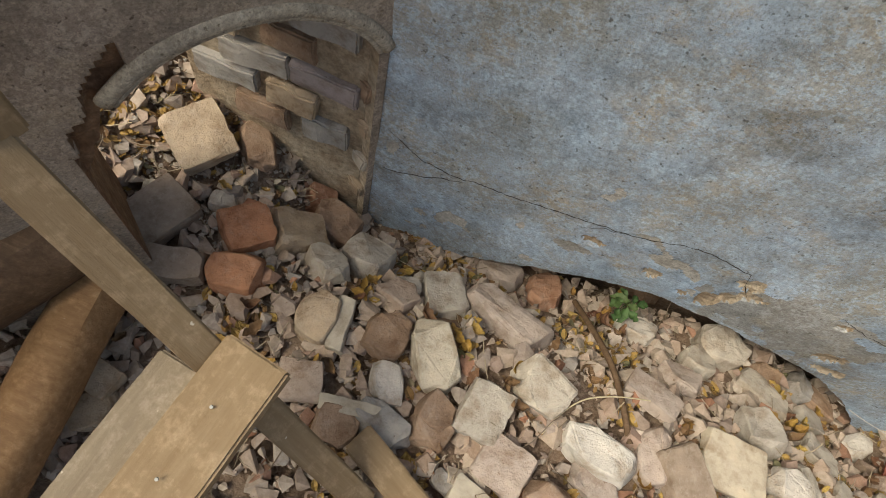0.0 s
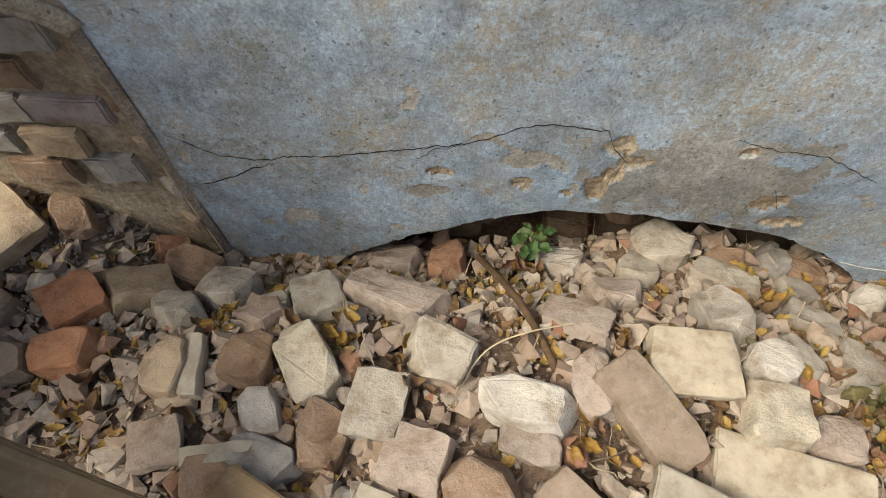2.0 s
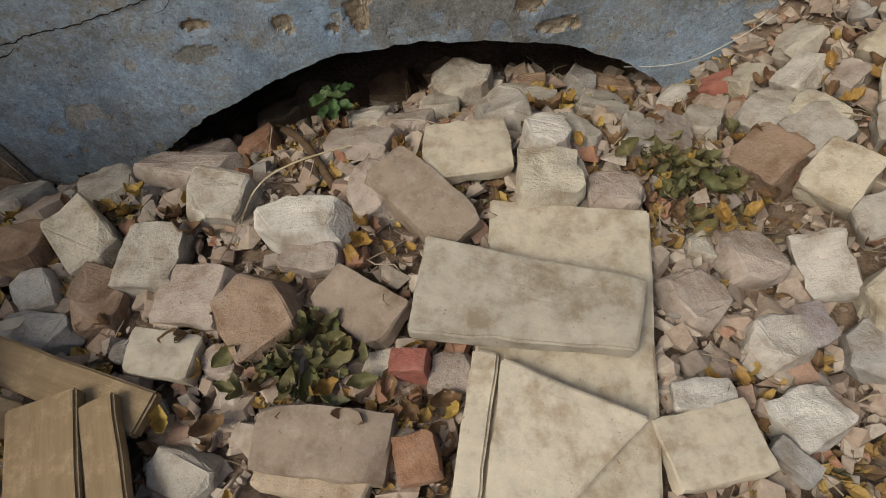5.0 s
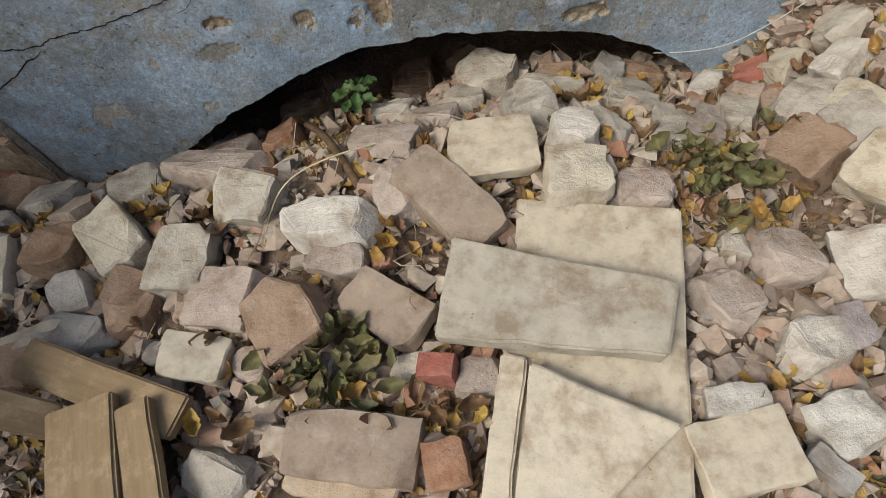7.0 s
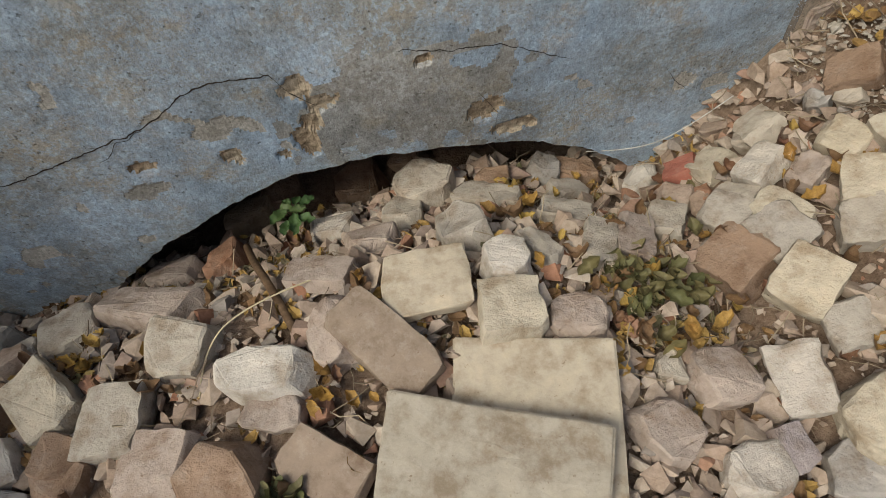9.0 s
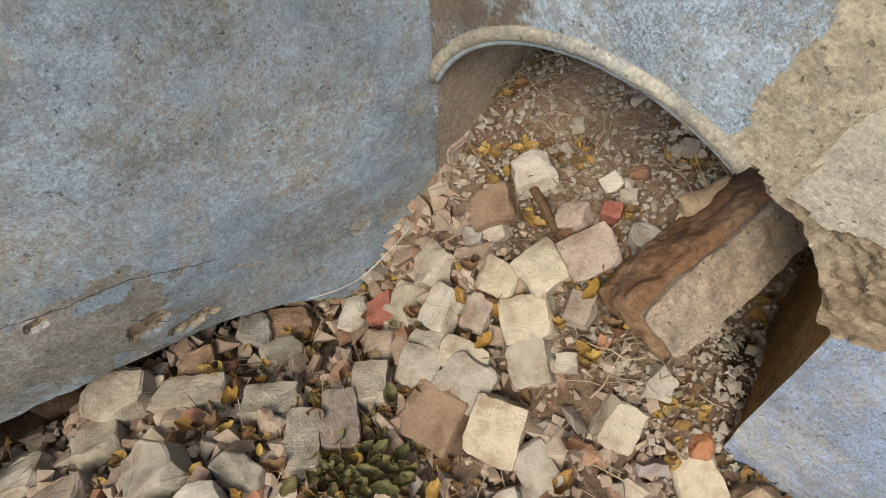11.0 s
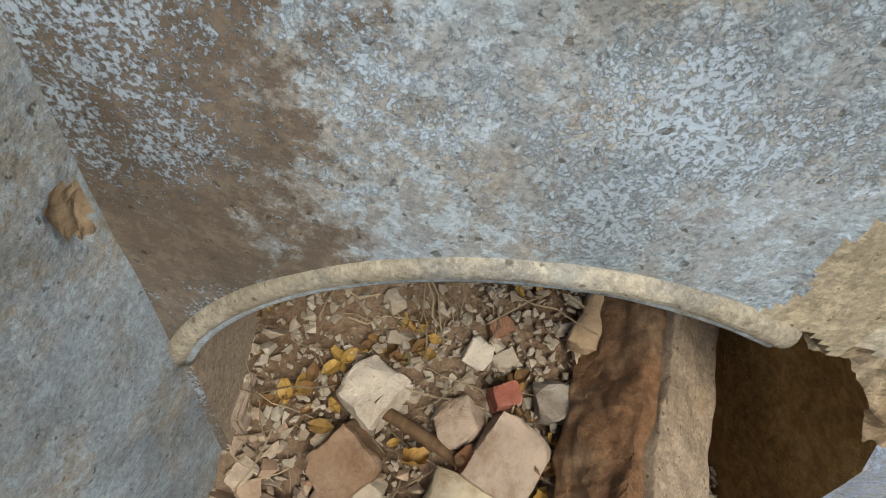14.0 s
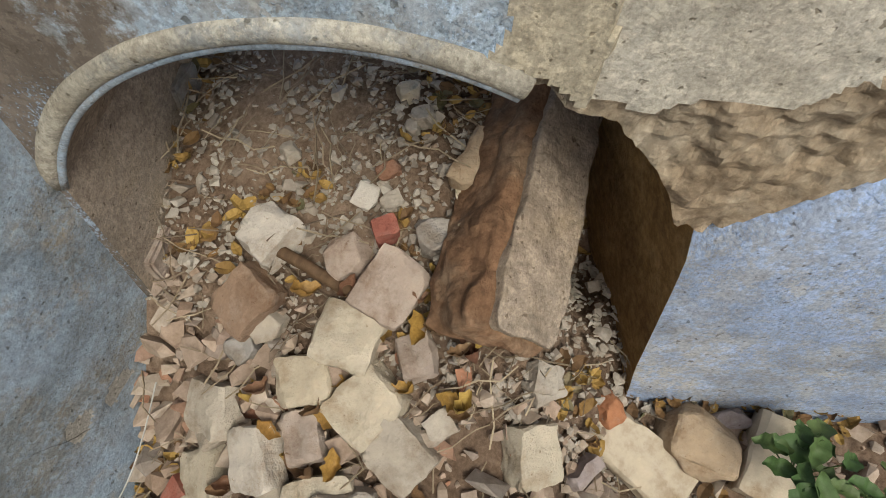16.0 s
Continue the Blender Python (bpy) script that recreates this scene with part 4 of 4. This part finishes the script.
frame_thing = tagged(new("wooden_trestle"), "tan painted broken wooden trestle leaning on the rubble", "trestle")
bar("rail", (-0.14, -0.728, 0.885), (-0.74, -0.53, 1.64), 0.058, 0.045, wood_paint, frame_thing)
plank = bar("crossbar", (-0.385, -0.595, 1.315), (-0.47, -1.02, 1.30), 0.115, 0.028, wood_paint, frame_thing, "", 6)
bar("crossbar", (-0.50, -0.64, 1.24), (-0.57, -1.02, 1.22), 0.085, 0.028, wood_grey, frame_thing, "grey weathered crossbar")
bar("end_board", (-0.715, -0.515, 1.60), (-0.719, -0.520, 1.80), 0.07, 0.05, wood_paint, frame_thing, "", 20)
nail(-0.41, -0.69, 1.332, frame_thing)
nail(-0.43, -0.80, 1.331, frame_thing)


def timber_log(a, b, radius, material, label):
    a, b = Vector(a), Vector(b)
    bm = bmesh.new()
    rings = 14
    prev = None
    for i in range(rings + 1):
        p = a.lerp(b, i / rings)
        side = (b - a).cross(Vector((0, 0, 1))).normalized()
        up = side.cross(b - a).normalized()
        loop = []
        for k in range(18):
            t = 2 * math.pi * k / 18
            r = radius * (1 + 0.10 * noise.noise(Vector((k * 0.8, i * 0.25, radius * 60))) + 0.05 * math.cos(3 * t))
            loop.append(bm.verts.new(p + side * math.cos(t) * r + up * math.sin(t) * r))
        if prev:
            for k in range(18):
                bm.faces.new((prev[k], prev[(k + 1) % 18], loop[(k + 1) % 18], loop[k]))
        else:
            bm.faces.new(loop[::-1])
        prev = loop
    bm.faces.new(prev)
    bmesh.ops.recalc_face_normals(bm, faces=bm.faces)
    ob = link("timber", bm, material, smooth=True)
    ob.data.set_sharp_from_angle(angle=radians(40))
    tagged(ob, label, "timber", "loose timbers")


for a, b, radius, mat, lab in (
        ((-0.805, -0.53, 0.99), (-0.775, -1.05, 0.95), 0.065, wood_log, "thick old brown timber beam with flaking paint, lying on rubble"),
        ((-0.85, -0.46, 1.12), (-1.06, -0.80, 1.05), 0.095, wood_old, "dark brown thick round log lying on the rubble")):
    timber_log(a, b, radius, mat, lab)
for a, b, w, lab in (
        ((-0.20, -0.615, 0.905), (0.09, -0.762, 0.90), 0.070, "short tan wooden board lying on the rubble"),
        ((-0.060, -0.722, 0.93), (0.012, -1.06, 0.93), 0.108, "tan painted wooden plank with nails"),
        ((0.022, -0.735, 0.925), (0.110, -1.06, 0.925), 0.058, "split tan wooden plank")):
    tagged(bar("wooden_plank", a, b, w, 0.026, wood_paint), lab, "plank", "loose planks")

# ---- sticks, wire, straw ----


def strand(name, pts, radius, material, label, category):
    cu = bpy.data.curves.new(name, "CURVE")
    cu.dimensions, cu.bevel_depth, cu.bevel_resolution, cu.resolution_u = "3D", radius, 2, 6
    sp = cu.splines.new("NURBS")
    sp.points.add(len(pts) - 1)
    for p, c in zip(sp.points, pts):
        p.co = (*c, 1)
    sp.use_endpoint_u, sp.order_u = True, 3
    cu.materials.append(material)
    tmp = new(name, cu)
    deps = bpy.context.evaluated_depsgraph_get()
    me = bpy.data.meshes.new_from_object(tmp.evaluated_get(deps))
    bpy.data.objects.remove(tmp)
    return tagged(new(name, me), label, category)


strand("wire", [(1.10, 0.02, 0.66), (1.20, -0.03, 0.68), (1.30, -0.05, 0.73), (1.41, -0.04, 0.80)], 0.0013, wire_mat, "thin grey steel wire lying across the rubble at the wall", "wire")
strand("straw", [(0.20, -0.45, 0.86), (0.225, -0.37, 0.90), (0.32, -0.31, 0.905), (0.43, -0.28, 0.88)], 0.0018, straw_mat, "thin pale dry grass stalk bent over the stones", "straw")
strand("stick", [(0.235, -0.03, 0.70), (0.30, -0.17, 0.83), (0.355, -0.28, 0.875), (0.40, -0.40, 0.885)], 0.0085, wood_old, "grey-brown dry stick lying among the stones", "stick")
strand("stick", [(1.61, -0.16, 1.005), (1.60, -0.25, 1.0), (1.572, -0.36, 0.985)], 0.010, wood_old, "brown dry stick lying in the arch", "stick")
strand("stick", [(0.205, -0.56, 0.87), (0.19, -0.62, 0.88), (0.20, -0.69, 0.875)], 0.005, wood_old, "thin brown twig on the rubble", "stick")

# ---- leaves ----


def leaf_mesh(name, length, width, curl, material, lobes=0.0, seed=0):
    r = random.Random(seed)
    rows, verts, faces = 8, [], []
    for i in range(rows + 1):
        t = i / rows
        w = width / 2 * math.sin(math.pi * min(1, t * 0.96 + 0.03)) ** 0.75 * (1 + lobes * math.sin(t * 19 + seed))
        z = curl * (t - 0.5) ** 2 * length * 4 * 0.5 + r.uniform(-1, 1) * 0.07 * length
        bend = r.uniform(-0.12, 0.12) * width
        for k in (-1, -0.5, 0, 0.5, 1):
            verts.append((t * length - length / 2, w * k + bend, z + abs(k) ** 1.5 * w * (0.5 + curl) - (0.02 * length if k == 0 else 0)))
    for i in range(rows):
        for k in range(4):
            a = i * 5 + k
            faces.append((a, a + 1, a + 6, a + 5))
    me = bpy.data.meshes.new(name)
    me.from_pydata(verts, [], faces)
    me.polygons.foreach_set("use_smooth", [True] * len(faces))
    me.materials.append(material)
    return me


def place_leaf(me, name, x, y, lift, yaw, tilt, label, group, size=1.0):
    ob = new(name, me)
    ob.matrix_world = Matrix.Translation((x, y, ground_z(x, y) + lift)) @ pose(0, 0, 0, rnd.uniform(-tilt, tilt), rnd.uniform(-tilt, tilt), yaw) @ Matrix.Scale(size, 4)
    return tagged(ob, label, "leaf", group)


yellow = [leaf_mesh("fallen_leaf", 0.085, 0.046, 0.5 + 0.3 * k, leaf_yellow, 0.10, k) for k in range(4)]
brown = [leaf_mesh("fallen_leaf", 0.09, 0.045, 0.9 + 0.25 * k, leaf_brown, 0.10, 10 + k) for k in range(4)]
SPOTS = [(-0.33, -0.28, 0.10, 9), (-0.55, -0.45, 0.16, 10), (0.02, -0.42, 0.14, 6), (0.15, -0.72, 0.14, 12), (0.42, -0.50, 0.10, 12), (0.50, -0.78, 0.10, 8), (0.55, -0.33, 0.05, 4),
         (0.98, -0.40, 0.10, 10), (0.90, -0.12, 0.10, 5), (1.02, -0.68, 0.12, 10), (1.25, -0.22, 0.12, 8), (1.45, -0.45, 0.10, 8), (1.60, -0.50, 0.08, 5), (1.38, -0.30, 0.12, 7),
         (0.30, 0.0, 0.12, 4), (-0.05, -0.25, 0.12, 5), (1.20, -0.55, 0.14, 9), (0.1, -0.95, 0.15, 7)]
for sx, sy, spread_r, count in SPOTS:
    for k in range(count * 4):
        x, y = sx + rnd.gauss(0, spread_r * 0.75), sy + rnd.gauss(0, spread_r * 0.6)
        if rnd.random() < 0.3 or covered(x, y, 0.9):
            continue
        dry = rnd.random() < 0.5
        me = rnd.choice(brown if dry else yellow)
        place_leaf(me, "fallen_leaf", x, y, 0.012 + 0.022 * rnd.random(), rnd.uniform(0, 360), 38,
                   "brown curled dry leaf lying on the rubble" if dry else "yellow dry fallen leaf lying on the rubble", "fallen leaves", rnd.uniform(0.28, 0.62))


def seedling(x, y, z, leaves, size, material, label, spread_r=0.05, tall=0.06):
    root = tagged(new("plant"), label, "plant")
    root.location = (x, y, z)
    shapes = [leaf_mesh("leaf", size, size * 0.55, 0.15, material, 0.02, 30 + k) for k in range(3)]
    for k in range(leaves):
        a = 2.4 * k
        r = spread_r * (0.35 + 0.65 * (k + 1) / leaves)
        tip = Vector((math.cos(a) * r, math.sin(a) * r, tall * rnd.uniform(0.6, 1.1)))
        ob = new("leaf", rnd.choice(shapes))
        ob.parent = root
        ob.matrix_local = Matrix.Translation(tip) @ pose(0, 0, 0, rnd.uniform(-20, 20), rnd.uniform(-10, 30), math.degrees(a) + rnd.uniform(-30, 30)) @ Matrix.Scale(rnd.uniform(0.7, 1.15), 4)
        bm = bmesh.new()
        bmesh.ops.create_cone(bm, segments=5, radius1=0.0016, radius2=0.001, depth=tip.length)
        st = link("stem", bm, leaf_green, root)
        st.matrix_local = Matrix.Translation(tip / 2) @ tip.to_track_quat("Z", "Y").to_matrix().to_4x4()
    return root


seedling(0.365, 0.0, 0.70, 9, 0.05, leaf_green, "small green seedling growing under the low arch", 0.045, 0.05)
seedling(1.585, -1.02, 0.83, 14, 0.058, leaf_green, "leafy green plant growing out of the rubble by the pier", 0.06, 0.06)
seedling(1.56, -1.14, 0.83, 12, 0.055, leaf_green, "leafy green plant growing out of the rubble", 0.055, 0.055)
wilted = [leaf_mesh("wilted_leaf", 0.06, 0.03, 0.8, leaf_wilted, 0.06, 50 + k) for k in range(4)]
for sx, sy, spread_r, count in ((1.06, -0.46, 0.075, 34), (1.0, -0.40, 0.05, 12), (0.33, -0.72, 0.085, 40), (0.25, -0.68, 0.05, 12)):
    for k in range(count):
        place_leaf(rnd.choice(wilted), "wilted_leaf", sx + rnd.gauss(0, spread_r * 0.6), sy + rnd.gauss(0, spread_r * 0.5), 0.02 + 0.03 * rnd.random(), rnd.uniform(0, 360), 40,
                   "limp wilted green leaf on a heap of cuttings", "wilted cuttings", rnd.uniform(0.5, 0.95))

# ---- what nobody could count: chips, gravel, litter, twigs ----
nr = np.random.RandomState(5)


def ball_template(k):
    r = np.random.RandomState(k)
    bm = bmesh.new()
    for i in range(11):
        p = r.uniform(-1, 1, 3)
        p /= np.abs(p).max() ** 0.8
        bm.verts.new((p[0], p[1] * (0.55 + 0.04 * k), p[2] * 0.55))
    hull = bmesh.ops.convex_hull(bm, input=bm.verts)
    bmesh.ops.delete(bm, geom=list({v for v in hull["geom_interior"] + hull["geom_unused"] if isinstance(v, bmesh.types.BMVert)}), context="VERTS")
    bm.verts.index_update()
    v = np.array([vert.co[:] for vert in bm.verts])
    f = np.array([[w.index for w in face.verts] for face in bm.faces])
    bm.free()
    return v, f


BALLS = [ball_template(k) for k in range(10)]


def turn(n):
    a, b, c = nr.uniform(0, 6.283, n), nr.normal(0, 0.35, n), nr.normal(0, 0.35, n)
    out = []
    for i in range(n):
        out.append(np.array(Euler((b[i], c[i], a[i])).to_matrix()))
    return out


def scatter(name, pts, sizes, templates, material, label, category, sink=0.2):
    verts, faces, base = [], [], 0
    for (x, y), s, m in zip(pts, sizes, turn(len(pts))):
        v, f = templates[nr.randint(len(templates))]
        w = (v * s) @ m.T + np.array([x, y, ground_z(x, y) + s * sink])
        verts.append(w)
        faces.append(f + base)
        base += len(v)
    ob = from_lists(name, np.concatenate(verts).tolist(), np.concatenate(faces).tolist(), material)
    return tagged(ob, label, category, kind="stuff")


def region(n, x0, x1, y0, y1):
    return np.c_[nr.uniform(x0, x1, n), nr.uniform(y0, y1, n)]


pts = region(2300, -1.25, 1.50, -1.25, 0.12)
pts = pts[np.array([not covered(x, y, 0.8) for x, y in pts])]
scatter("small_rubble", pts, nr.uniform(0.010, 0.034, len(pts)), BALLS, chips_mat, "small broken stones and brick bits filling the heap", "rubble", 0.35)
pts = np.concatenate([region(7600, -1.25, 1.56, -1.25, 0.12), region(700, 1.5, 2.2, -1.5, -0.92)])
scatter("rubble_chips", pts, nr.gamma(2.0, 0.0032, len(pts)) + 0.003, BALLS, chips_mat, "mortar chips and grit between the stones", "grit", 0.3)
pts = np.concatenate([region(11000, 1.50, 2.7, -0.95, 0.15), region(3600, -1.5, -0.55, -0.35, 0.75)])
scatter("gravel", pts, nr.gamma(1.8, 0.0017, len(pts)) + 0.002, BALLS, gravel_mat, "grey gravel and dry clods outside the arches", "gravel", 0.35)


def leaf_template(k):
    r = np.random.RandomState(40 + k)
    v, f = [], []
    for i in range(4):
        t = i / 3
        w = 0.32 * math.sin(math.pi * (0.12 + 0.8 * t))
        z = 0.25 * (t - 0.5) ** 2 * 4 * r.uniform(0.2, 1.2)
        v += [(t - 0.5, -w, z + r.uniform(0, 0.22)), (t - 0.5, 0, z - 0.05), (t - 0.5, w, z + r.uniform(0, 0.22))]
    for i in range(3):
        a = i * 3
        f += [(a, a + 1, a + 4, a + 3), (a + 1, a + 2, a + 5, a + 4)]
    return np.array(v), np.array(f)


LEAVES = [leaf_template(k) for k in range(10)]
pts = np.concatenate([region(12000, -1.2, 2.1, -1.2, 0.06), region(900, 1.5, 2.2, -1.5, -0.95)])
keep = [noise.noise(Vector((x * 3.2, y * 3.2, 8))) + 0.5 * noise.noise(Vector((x * 9, y * 9, 2))) > 0.05 for x, y in pts]
keep = [k and not covered(x, y, 1.1) for k, (x, y) in zip(keep, pts)]
pts = pts[np.array(keep)]
scatter("leaf_litter", pts, nr.uniform(0.012, 0.036, len(pts)), LEAVES, litter_mat, "brown and yellow dry leaf litter between the stones", "leaf litter", 0.35)


def twig_template(k):
    r = np.random.RandomState(70 + k)
    v, f, y, z = [], [], 0.0, 0.0
    for i in range(5):
        y += r.normal(0, 0.05)
        z += r.normal(0, 0.03)
        for a in (0, 2.09, 4.19):
            v.append((i / 4 - 0.5, y + 0.012 * math.cos(a), z + 0.012 * math.sin(a)))
    for i in range(4):
        for a in range(3):
            f.append((i * 3 + a, i * 3 + (a + 1) % 3, i * 3 + 3 + (a + 1) % 3, i * 3 + 3 + a))
    return np.array(v), np.array(f)


TWIGS = [twig_template(k) for k in range(8)]
pts = np.concatenate([region(900, -1.2, 1.6, -1.1, 0.1), region(900, 1.5, 2.5, -0.95, 0.1), region(160, -1.4, -0.6, -0.4, 0.6), region(160, 1.0, 1.5, -0.8, -0.2)])
pts = pts[np.array([not covered(x, y, 1.2) and math.hypot((x - 1.86) / 0.25, (y + 0.635) / 0.12) > 1 for x, y in pts])]
scatter("dry_twigs", pts, nr.uniform(0.04, 0.13, len(pts)), TWIGS, twig_mat, "thin dry twigs and straw strewn over the rubble", "twigs", 0.16)
